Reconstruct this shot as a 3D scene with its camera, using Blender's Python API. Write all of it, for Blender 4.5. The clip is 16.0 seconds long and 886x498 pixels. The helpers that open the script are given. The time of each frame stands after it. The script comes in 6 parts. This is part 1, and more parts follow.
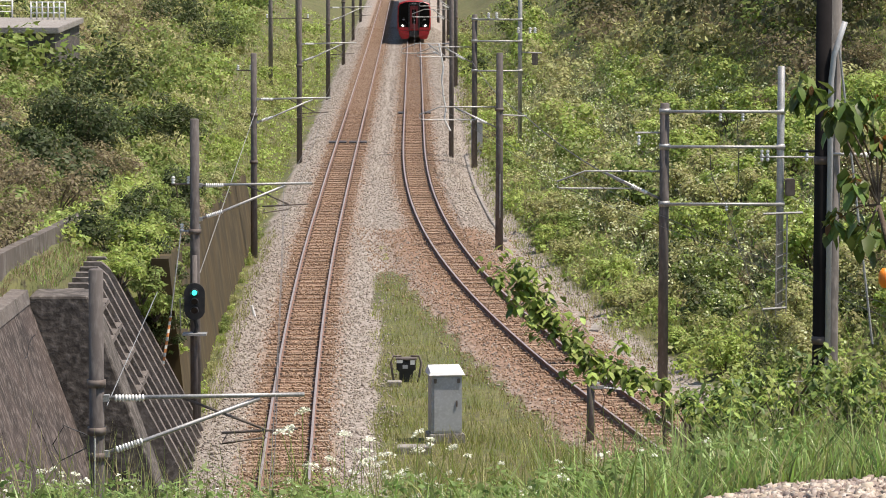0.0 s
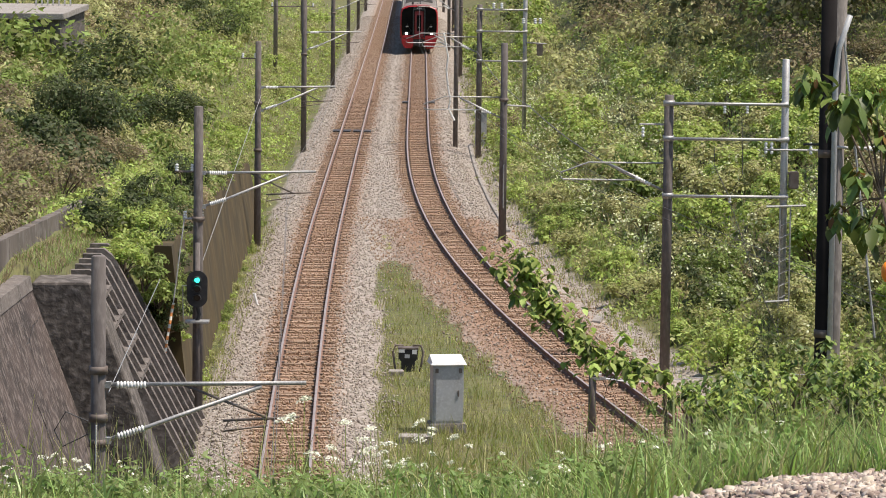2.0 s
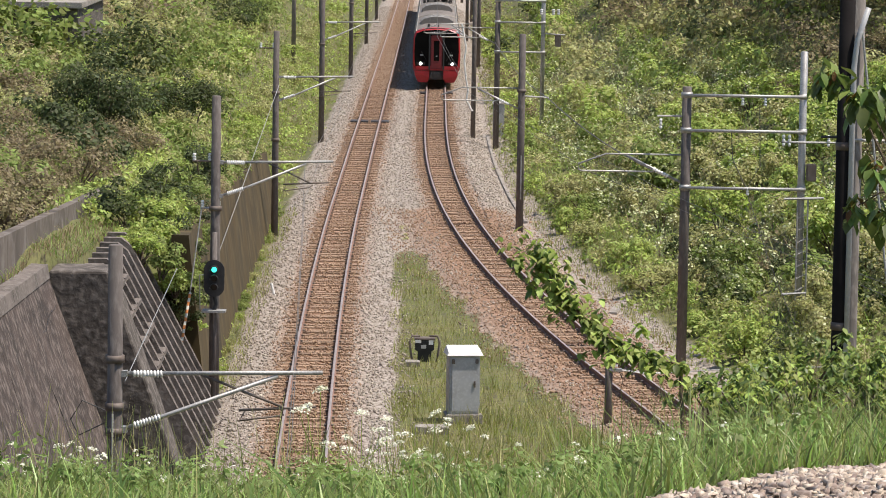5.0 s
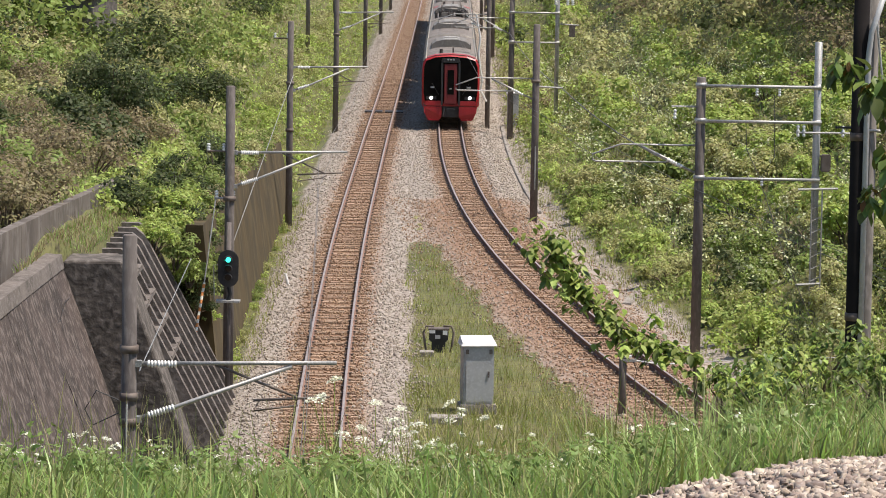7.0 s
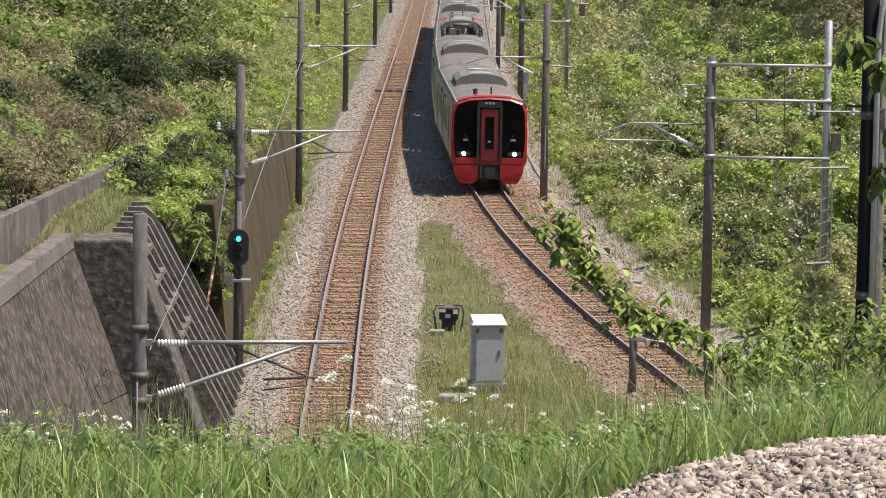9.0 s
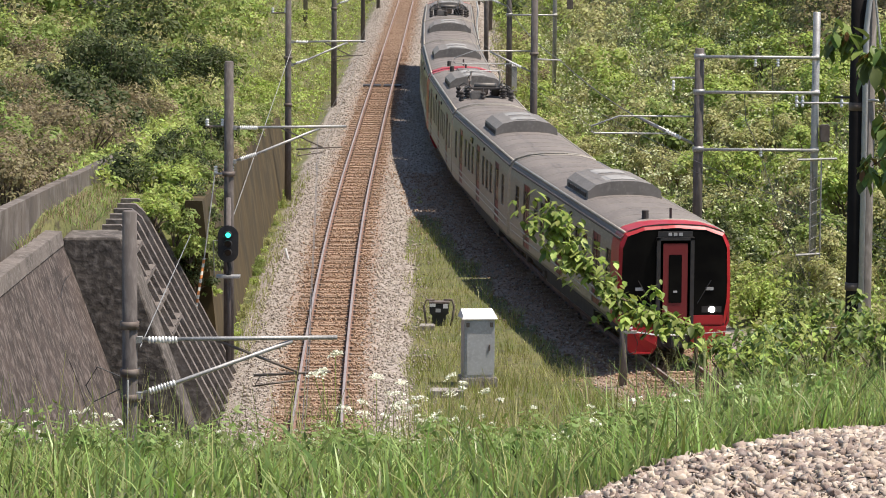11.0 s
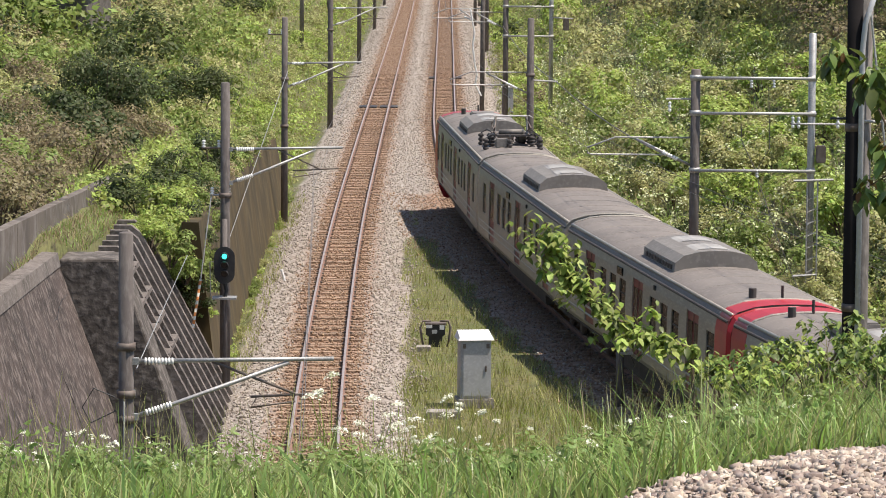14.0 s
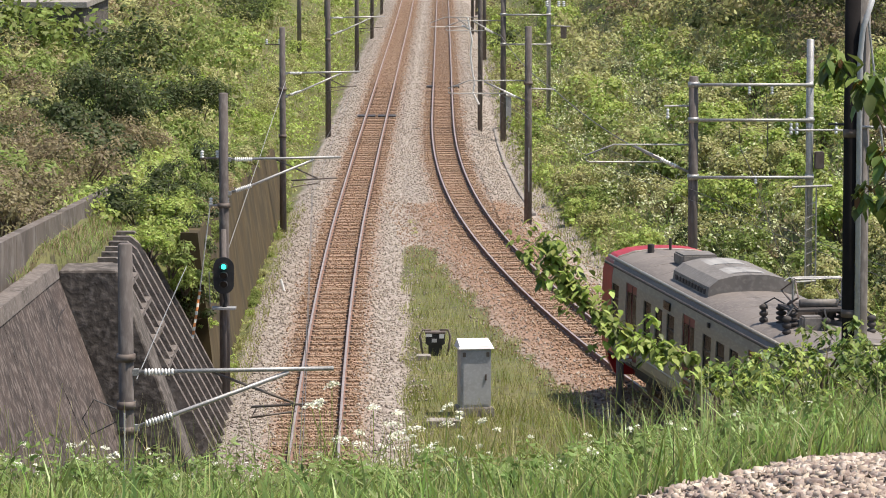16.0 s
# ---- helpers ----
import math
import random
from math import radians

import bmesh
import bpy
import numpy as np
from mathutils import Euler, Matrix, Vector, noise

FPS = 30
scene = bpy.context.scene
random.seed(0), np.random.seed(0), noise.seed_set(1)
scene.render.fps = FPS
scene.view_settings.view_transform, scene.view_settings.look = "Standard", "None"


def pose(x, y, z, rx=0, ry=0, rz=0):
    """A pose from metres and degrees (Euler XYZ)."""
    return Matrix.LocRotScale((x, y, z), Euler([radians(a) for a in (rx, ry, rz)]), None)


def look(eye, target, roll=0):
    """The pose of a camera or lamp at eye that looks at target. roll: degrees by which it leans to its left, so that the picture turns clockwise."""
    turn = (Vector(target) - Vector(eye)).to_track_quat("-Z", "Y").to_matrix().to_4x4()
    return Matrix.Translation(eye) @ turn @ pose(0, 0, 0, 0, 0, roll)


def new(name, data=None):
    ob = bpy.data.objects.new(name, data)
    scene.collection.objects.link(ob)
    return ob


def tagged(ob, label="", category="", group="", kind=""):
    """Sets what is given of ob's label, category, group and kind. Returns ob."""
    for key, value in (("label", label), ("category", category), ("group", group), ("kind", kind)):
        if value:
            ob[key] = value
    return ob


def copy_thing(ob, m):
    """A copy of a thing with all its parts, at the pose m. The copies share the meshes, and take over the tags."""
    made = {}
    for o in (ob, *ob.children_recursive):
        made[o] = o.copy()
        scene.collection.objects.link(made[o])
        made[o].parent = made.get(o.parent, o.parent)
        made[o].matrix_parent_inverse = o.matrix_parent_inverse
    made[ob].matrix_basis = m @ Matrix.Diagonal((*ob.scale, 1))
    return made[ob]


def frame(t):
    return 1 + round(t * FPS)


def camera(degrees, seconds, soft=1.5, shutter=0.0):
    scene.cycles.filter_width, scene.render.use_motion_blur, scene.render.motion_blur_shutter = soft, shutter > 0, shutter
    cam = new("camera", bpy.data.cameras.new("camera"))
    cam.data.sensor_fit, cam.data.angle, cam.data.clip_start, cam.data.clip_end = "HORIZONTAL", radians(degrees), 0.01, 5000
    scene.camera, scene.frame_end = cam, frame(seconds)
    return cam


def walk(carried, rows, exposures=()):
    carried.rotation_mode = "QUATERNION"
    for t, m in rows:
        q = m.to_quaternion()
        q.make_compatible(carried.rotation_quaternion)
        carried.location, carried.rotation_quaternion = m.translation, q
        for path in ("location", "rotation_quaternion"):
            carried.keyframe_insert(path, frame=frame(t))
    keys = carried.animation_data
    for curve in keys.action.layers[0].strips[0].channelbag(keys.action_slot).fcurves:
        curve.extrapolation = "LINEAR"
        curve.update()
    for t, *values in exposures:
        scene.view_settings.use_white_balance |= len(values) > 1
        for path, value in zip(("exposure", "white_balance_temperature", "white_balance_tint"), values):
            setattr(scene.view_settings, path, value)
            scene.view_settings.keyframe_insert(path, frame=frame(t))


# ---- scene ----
EYE = 13.7
cam = camera(13.75, 16.0, soft=1.0)
walk(cam, [
    (0, pose(0, 0, EYE, 84.359, -0.137, -0.440)),
    (0.5, pose(0, 0, EYE, 84.328, -0.164, -0.428)),
    (1, pose(0, 0, EYE, 84.279, -0.273, -0.430)),
    (1.5, pose(0, 0, EYE, 84.258, -0.469, -0.410)),
    (2, pose(0, 0, EYE, 84.199, -0.663, -0.340)),
    (2.5, pose(0, 0, EYE, 84.138, -0.879, -0.261)),
    (3, pose(0, 0, EYE, 84.083, -1.064, -0.238)),
    (3.5, pose(0, 0, EYE, 84.076, -1.143, -0.209)),
    (4, pose(0, 0, EYE, 84.095, -0.883, -0.153)),
    (6.5, pose(0, 0, EYE, 83.928, -1.035, 0.132)),
    (7, pose(0, 0, EYE, 83.894, -0.950, 0.178)),
    (7.5, pose(0, 0, EYE, 83.812, -0.934, 0.255)),
    (8, pose(0, 0, EYE, 83.738, -0.855, 0.270)),
    (8.5, pose(0, 0, EYE, 83.662, -0.926, 0.332)),
    (9, pose(0, 0, EYE, 83.564, -0.897, 0.332)),
    (11.5, pose(0, 0, EYE, 83.480, -0.359, 0.073)),
    (12, pose(0, 0, EYE, 83.591, -0.327, 0.057)),
    (12.5, pose(0, 0, EYE, 83.703, -0.440, 0.053)),
    (13, pose(0, 0, EYE, 83.770, -0.438, 0.055)),
    (13.5, pose(0, 0, EYE, 83.796, -0.462, 0.055)),
    (14, pose(0, 0, EYE, 83.812, -0.419, 0.059)),
    (14.5, pose(0, 0, EYE, 83.829, -0.545, 0.071)),
    (15, pose(0, 0, EYE, 83.858, -0.327, 0.036)),
    (15.5, pose(0, 0, EYE, 83.890, -0.162, 0.026)),
    (16, pose(0, 0, EYE, 83.949, 0.000, -0.000)),
], exposures=((0, 0.46), (9, 0.47), (11.5, 0.56), (13.5, 0.59), (16, 0.55)))

# ---- light ----
world = bpy.data.worlds.new("sky")
scene.world = world
world.use_nodes = True
wn = world.node_tree.nodes
sky = wn.new("ShaderNodeTexSky")
sky.sky_type, sky.sun_disc = "NISHITA", False
sky.sun_elevation, sky.sun_rotation = radians(60), radians(105)
world.node_tree.links.new(sky.outputs[0], wn["Background"].inputs[0])
wn["Background"].inputs[1].default_value = 0.094
sun = new("sun", bpy.data.lights.new("sun", "SUN"))
sun.data.energy, sun.data.angle, sun.data.color = 4.5, radians(0.55), (1.0, 0.905, 0.80)
sun.matrix_world = look((0.39, -0.09, 0.915), (0, 0, 0))


# ---- materials ----
def mat(name, base, rough=0.8, metal=0.0, second=None, scale=3.0, third=None, fine=40.0, bump=0.0, spec=0.5,
        island=0.0, objrand=0.0, emit=None, strength=0.0, translucent=0.0, stretch=None, alpha=None):
    m = bpy.data.materials.new(name)
    m.use_nodes = True
    nt = m.node_tree
    N, L = nt.nodes, nt.links
    b = N["Principled BSDF"]
    b.inputs["Roughness"].default_value = rough
    b.inputs["Metallic"].default_value = metal
    b.inputs["Specular IOR Level"].default_value = spec
    col = None

    def rgb(c):
        n = N.new("ShaderNodeRGB")
        n.outputs[0].default_value = (*c, 1)
        return n.outputs[0]

    def mix(a, c, f, mode="MIX"):
        n = N.new("ShaderNodeMix")
        n.data_type, n.blend_type = "RGBA", mode
        L.new(f, n.inputs[0])
        L.new(a, n.inputs[6])
        L.new(c, n.inputs[7])
        return n.outputs[2]

    def ramp(v, lo, hi):
        n = N.new("ShaderNodeMapRange")
        n.inputs[1].default_value, n.inputs[2].default_value = lo, hi
        L.new(v, n.inputs[0])
        return n.outputs[0]

    tc = N.new("ShaderNodeTexCoord")
    vec = tc.outputs["Object"]
    if stretch:
        mp = N.new("ShaderNodeMapping")
        mp.inputs["Scale"].default_value = stretch
        L.new(vec, mp.inputs["Vector"])
        vec = mp.outputs[0]

    def tex(sc, det=5):
        n = N.new("ShaderNodeTexNoise")
        n.inputs["Scale"].default_value, n.inputs["Detail"].default_value = sc, det
        L.new(vec, n.inputs["Vector"])
        return n.outputs[0]

    col = rgb(base)
    if second:
        col = mix(col, rgb(second), ramp(tex(scale), 0.38, 0.64))
    if third:
        col = mix(col, rgb(third), ramp(tex(fine), 0.48, 0.66))
    if island:
        g = N.new("ShaderNodeNewGeometry")
        h = N.new("ShaderNodeHueSaturation")
        mr = N.new("ShaderNodeMapRange")
        mr.inputs[3].default_value, mr.inputs[4].default_value = 1 - island, 1 + island
        L.new(g.outputs["Random Per Island"], mr.inputs[0])
        L.new(mr.outputs[0], h.inputs["Value"])
        mr2 = N.new("ShaderNodeMapRange")
        mr2.inputs[3].default_value, mr2.inputs[4].default_value = 0.5 - island * 0.05, 0.5 + island * 0.05
        L.new(g.outputs["Random Per Island"], mr2.inputs[0])
        L.new(mr2.outputs[0], h.inputs["Hue"])
        L.new(col, h.inputs["Color"])
        col = h.outputs[0]
    if objrand:
        g = N.new("ShaderNodeObjectInfo")
        h = N.new("ShaderNodeHueSaturation")
        mr = N.new("ShaderNodeMapRange")
        mr.inputs[3].default_value, mr.inputs[4].default_value = 1 - objrand, 1 + objrand
        L.new(g.outputs["Random"], mr.inputs[0])
        L.new(mr.outputs[0], h.inputs["Value"])
        L.new(col, h.inputs["Color"])
        col = h.outputs[0]
    L.new(col, b.inputs["Base Color"])
    if bump:
        bn = N.new("ShaderNodeBump")
        bn.inputs["Strength"].default_value = bump
        bn.inputs["Distance"].default_value = 0.05
        L.new(tex(fine), bn.inputs["Height"])
        L.new(bn.outputs[0], b.inputs["Normal"])
    if emit:
        b.inputs["Emission Color"].default_value = (*emit, 1)
        b.inputs["Emission Strength"].default_value = strength
    if translucent:
        tr = N.new("ShaderNodeBsdfTranslucent")
        L.new(col, tr.inputs["Color"])
        ms = N.new("ShaderNodeMixShader")
        ms.inputs[0].default_value = translucent
        L.new(b.outputs[0], ms.inputs[1])
        L.new(tr.outputs[0], ms.inputs[2])
        L.new(ms.outputs[0], N["Material Output"].inputs["Surface"])
    return m


M = {}
M["rail_side"] = mat("rail_side", (0.20, 0.115, 0.085), 0.8, 0.0, (0.26, 0.16, 0.12), 2, (0.13, 0.07, 0.05), 30, 0.2)
M["rail_top"] = mat("rail_top", (0.42, 0.36, 0.345), 0.5, 0.4, (0.33, 0.28, 0.265), 1.5)
M["sleeper"] = mat("sleeper", (0.325, 0.23, 0.16), 0.9, 0, (0.23, 0.155, 0.105), 4, (0.36, 0.27, 0.2), 25, 0.4, objrand=0.28)
M["stone"] = mat("stone", (0.37, 0.325, 0.275), 0.9, 0, (0.28, 0.23, 0.185), 0.4, (0.39, 0.35, 0.31), 20, island=0.26)
M["stone_rust"] = mat("stone_rust", (0.31, 0.205, 0.135), 0.9, 0, (0.24, 0.15, 0.095), 0.5, (0.36, 0.26, 0.185), 20, island=0.2)
M["gravel"] = mat("gravel", (0.40, 0.32, 0.262), 0.9, 0, (0.29, 0.225, 0.18), 4, (0.50, 0.44, 0.39), 20, 0.3, island=0.45)
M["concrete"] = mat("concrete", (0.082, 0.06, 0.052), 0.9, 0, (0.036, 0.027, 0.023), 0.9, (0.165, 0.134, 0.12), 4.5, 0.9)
M["concrete_pale"] = mat("concrete_pale", (0.30, 0.275, 0.245), 0.9, 0, (0.21, 0.185, 0.165), 1.2, (0.36, 0.335, 0.31), 12, 0.5)
M["parapet"] = mat("parapet", (0.145, 0.12, 0.10), 0.9, 0, (0.065, 0.052, 0.043), 0.6, (0.2, 0.175, 0.155), 4, 0.5, stretch=(1, 0.5, 0.5))
# darker than concrete_fin; on the back slab this adds recess shade by colour
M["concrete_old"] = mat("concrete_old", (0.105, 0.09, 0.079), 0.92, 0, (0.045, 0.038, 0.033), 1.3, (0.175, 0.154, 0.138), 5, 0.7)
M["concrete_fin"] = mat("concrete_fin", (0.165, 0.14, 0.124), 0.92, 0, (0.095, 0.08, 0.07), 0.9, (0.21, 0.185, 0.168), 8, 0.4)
M["concrete_brown"] = mat("concrete_brown", (0.072, 0.047, 0.014), 0.95, 0, (0.04, 0.03, 0.011), 0.45, (0.092, 0.066, 0.026), 1.1, 0.3, stretch=(1, 1, 0.75))
M["pole"] = mat("pole", (0.135, 0.115, 0.105), 0.85, 0, (0.10, 0.085, 0.08), 1.2, (0.17, 0.15, 0.14), 14, 0.2, stretch=(1, 1, 0.3))
M["pole_grey"] = mat("pole_grey", (0.20, 0.178, 0.16), 0.85, 0, (0.14, 0.125, 0.113), 1.2, (0.26, 0.235, 0.215), 14, 0.2, stretch=(1, 1, 0.3))
M["pole_dark"] = mat("pole_dark", (0.016, 0.014, 0.014), 0.95, 0, (0.024, 0.021, 0.021), 2, None, 14, 0.1, spec=0.1)
M["zinc"] = mat("zinc", (0.42, 0.415, 0.405), 0.55, 0.6, (0.31, 0.305, 0.295), 3, (0.52, 0.515, 0.50), 30)
M["steel_rust"] = mat("steel_rust", (0.2, 0.17, 0.15), 0.7, 0.3, (0.12, 0.09, 0.075), 4, None)
M["porcelain"] = mat("porcelain", (0.82, 0.82, 0.8), 0.25, 0, (0.7, 0.7, 0.68), 20)
M["black"] = mat("black", (0.02, 0.02, 0.022), 0.55, 0, (0.035, 0.033, 0.033), 6)
M["wire"] = mat("wire", (0.1, 0.095, 0.09), 0.6, 0.5, (0.16, 0.15, 0.14), 3)
M["cabinet"] = mat("cabinet", (0.42, 0.43, 0.44), 0.55, 0.1, (0.36, 0.36, 0.37), 2.5, (0.46, 0.47, 0.48), 15)
M["white_paint"] = mat("white_paint", (0.78, 0.78, 0.77), 0.5, 0, (0.66, 0.66, 0.65), 4)
M["green_lamp"] = mat("green_lamp", (0.02, 0.5, 0.4), 0.3, 0, emit=(0.05, 1.0, 0.72), strength=1.8)
M["lens_off"] = mat("lens_off", (0.03, 0.02, 0.02), 0.15)
M["orange"] = mat("orange", (0.9, 0.28, 0.02), 0.5, 0, (0.8, 0.2, 0.02), 8)
M["silver"] = mat("silver", (0.315, 0.29, 0.252), 0.45, 0.3, (0.265, 0.243, 0.21), 0.6, (0.36, 0.335, 0.29), 18, stretch=(1, 0.2, 1))
M["roof"] = mat("roof", (0.205, 0.178, 0.158), 0.7, 0, (0.15, 0.13, 0.117), 0.5, (0.215, 0.19, 0.17), 9, 0.1)
M["ac"] = mat("ac", (0.21, 0.19, 0.17), 0.6, 0.1, (0.165, 0.15, 0.135), 0.9, (0.24, 0.22, 0.20), 9)
M["ac_top"] = mat("ac_top", (0.36, 0.35, 0.335), 0.7, 0, (0.22, 0.21, 0.20), 1.2, (0.33, 0.32, 0.305), 9)
M["red"] = mat("red", (0.40, 0.017, 0.024), 0.4, 0, (0.33, 0.015, 0.02), 1.5)
M["door_red"] = mat("door_red", (0.17, 0.015, 0.019), 0.45, 0, (0.16, 0.013, 0.016), 1.5)
M["glass"] = mat("glass", (0.006, 0.006, 0.006), 0.2, 0, (0.01, 0.01, 0.009), 2, spec=0.02)
M["under"] = mat("under", (0.045, 0.04, 0.038), 0.8, 0, (0.07, 0.06, 0.055), 3)
M["headlight"] = mat("headlight", (0.9, 0.9, 0.85), 0.2, 0, emit=(1.0, 0.97, 0.9), strength=9.0)
M["bark"] = mat("bark", (0.10, 0.07, 0.05), 0.9, 0, (0.16, 0.12, 0.09), 6, None, 30, 0.3)
LEAF = dict(rough=0.55, spec=0.35, island=0.4, translucent=0.4)
M["leaf_green"] = mat("leaf_green", (0.20, 0.265, 0.06), second=(0.27, 0.32, 0.095), scale=0.5, **LEAF)
M["leaf_bright"] = mat("leaf_bright", (0.33, 0.42, 0.085), second=(0.42, 0.48, 0.15), scale=0.6, **LEAF)
M["leaf_dark"] = mat("leaf_dark", (0.062, 0.085, 0.028), second=(0.105, 0.125, 0.045), scale=0.5, **LEAF)
M["leaf_wood"] = mat("leaf_wood", (0.105, 0.115, 0.05), second=(0.19, 0.175, 0.09), scale=0.25, **LEAF)
M["leaf_brown"] = mat("leaf_brown", (0.27, 0.215, 0.13), second=(0.22, 0.195, 0.09), scale=0.35, **LEAF)
M["leaf_olive"] = mat("leaf_olive", (0.34, 0.35, 0.125), second=(0.45, 0.43, 0.21), scale=0.5, **LEAF)
M["leaf_dry"] = mat("leaf_dry", (0.40, 0.32, 0.19), second=(0.31, 0.24, 0.14), scale=0.5, **LEAF)
M["leaf_red"] = mat("leaf_red", (0.26, 0.10, 0.035), second=(0.17, 0.12, 0.03), scale=3, **LEAF)
M["leaf_broad"] = mat("leaf_broad", (0.09, 0.145, 0.035), second=(0.15, 0.20, 0.05), scale=2, rough=0.45, spec=0.4, island=0.4, translucent=0.3)
M["grass_blue"] = mat("grass_blue", (0.20, 0.29, 0.08), second=(0.30, 0.375, 0.14), scale=0.9, **LEAF)
M["grass"] = mat("grass", (0.235, 0.345, 0.065), second=(0.38, 0.45, 0.16), scale=0.8, rough=0.42, spec=0.5, island=0.45, translucent=0.38)
M["grass_dry"] = mat("grass_dry", (0.46, 0.42, 0.20), second=(0.35, 0.34, 0.13), scale=0.8, **LEAF)
M["grass_low"] = mat("grass_low", (0.25, 0.305, 0.055), second=(0.34, 0.345, 0.10), scale=0.9, **LEAF)
M["weed"] = mat("weed", (0.18, 0.26, 0.065), second=(0.25, 0.32, 0.11), scale=1.5, **LEAF)
M["petal"] = mat("petal", (0.80, 0.80, 0.66), 0.7, island=0.15, translucent=0.2)
# pale yellowish green for the leaf clumps on the right bank
M["blossom"] = mat("blossom", (0.54, 0.60, 0.30), 0.7, second=(0.68, 0.69, 0.46), scale=1.2, island=0.25, translucent=0.3)


def ground_material():
    """Soil with turf; the sheet's own zones carry ballast and turf."""
    m = mat("ground_soil", (0.10, 0.115, 0.035), 0.95, 0, (0.16, 0.15, 0.06), 0.5, (0.07, 0.062, 0.032), 5, 0.8)
    nt = m.node_tree
    N, L = nt.nodes, nt.links
    b = N["Principled BSDF"]
    grass = b.inputs["Base Color"].links[0].from_socket
    at = N.new("ShaderNodeAttribute")
    at.attribute_name = "zone"
    sep = N.new("ShaderNodeSeparateColor")
    L.new(at.outputs["Color"], sep.inputs[0])
    tc = N.new("ShaderNodeTexCoord")
    cols = []
    for sc in (7.0, 0.35):
        n = N.new("ShaderNodeTexNoise")
        n.inputs["Scale"].default_value, n.inputs["Detail"].default_value = sc, 8
        L.new(tc.outputs["Object"], n.inputs["Vector"])
        cols.append(n.outputs[0])
    r = N.new("ShaderNodeValToRGB")
    r.color_ramp.elements[0].position, r.color_ramp.elements[0].color = 0.33, (0.17, 0.13, 0.10, 1)
    r.color_ramp.elements[1].position, r.color_ramp.elements[1].color = 0.66, (0.42, 0.38, 0.34, 1)
    L.new(cols[0], r.inputs[0])
    rust = N.new("ShaderNodeMix")
    rust.data_type, rust.blend_type = "RGBA", "MULTIPLY"
    L.new(sep.outputs[1], rust.inputs[0])
    L.new(r.outputs[0], rust.inputs[6])
    rust.inputs[7].default_value = (0.82, 0.58, 0.43, 1)
    wob = N.new("ShaderNodeMath")
    wob.operation = "MULTIPLY_ADD"
    L.new(cols[1], wob.inputs[0])
    wob.inputs[1].default_value, wob.inputs[2].default_value = 0.9, -0.45
    add = N.new("ShaderNodeMath")
    add.operation, add.use_clamp = "ADD", True
    L.new(sep.outputs[0], add.inputs[0])
    L.new(wob.outputs[0], add.inputs[1])
    mr = N.new("ShaderNodeMapRange")
    mr.inputs[1].default_value, mr.inputs[2].default_value = 0.35, 0.65
    L.new(add.outputs[0], mr.inputs[0])
    mx = N.new("ShaderNodeMix")
    mx.data_type = "RGBA"
    L.new(mr.outputs[0], mx.inputs[0])
    L.new(grass, mx.inputs[6])
    L.new(rust.outputs[2], mx.inputs[7])
    L.new(mx.outputs[2], b.inputs["Base Color"])
    return m


M["ground"] = ground_material()


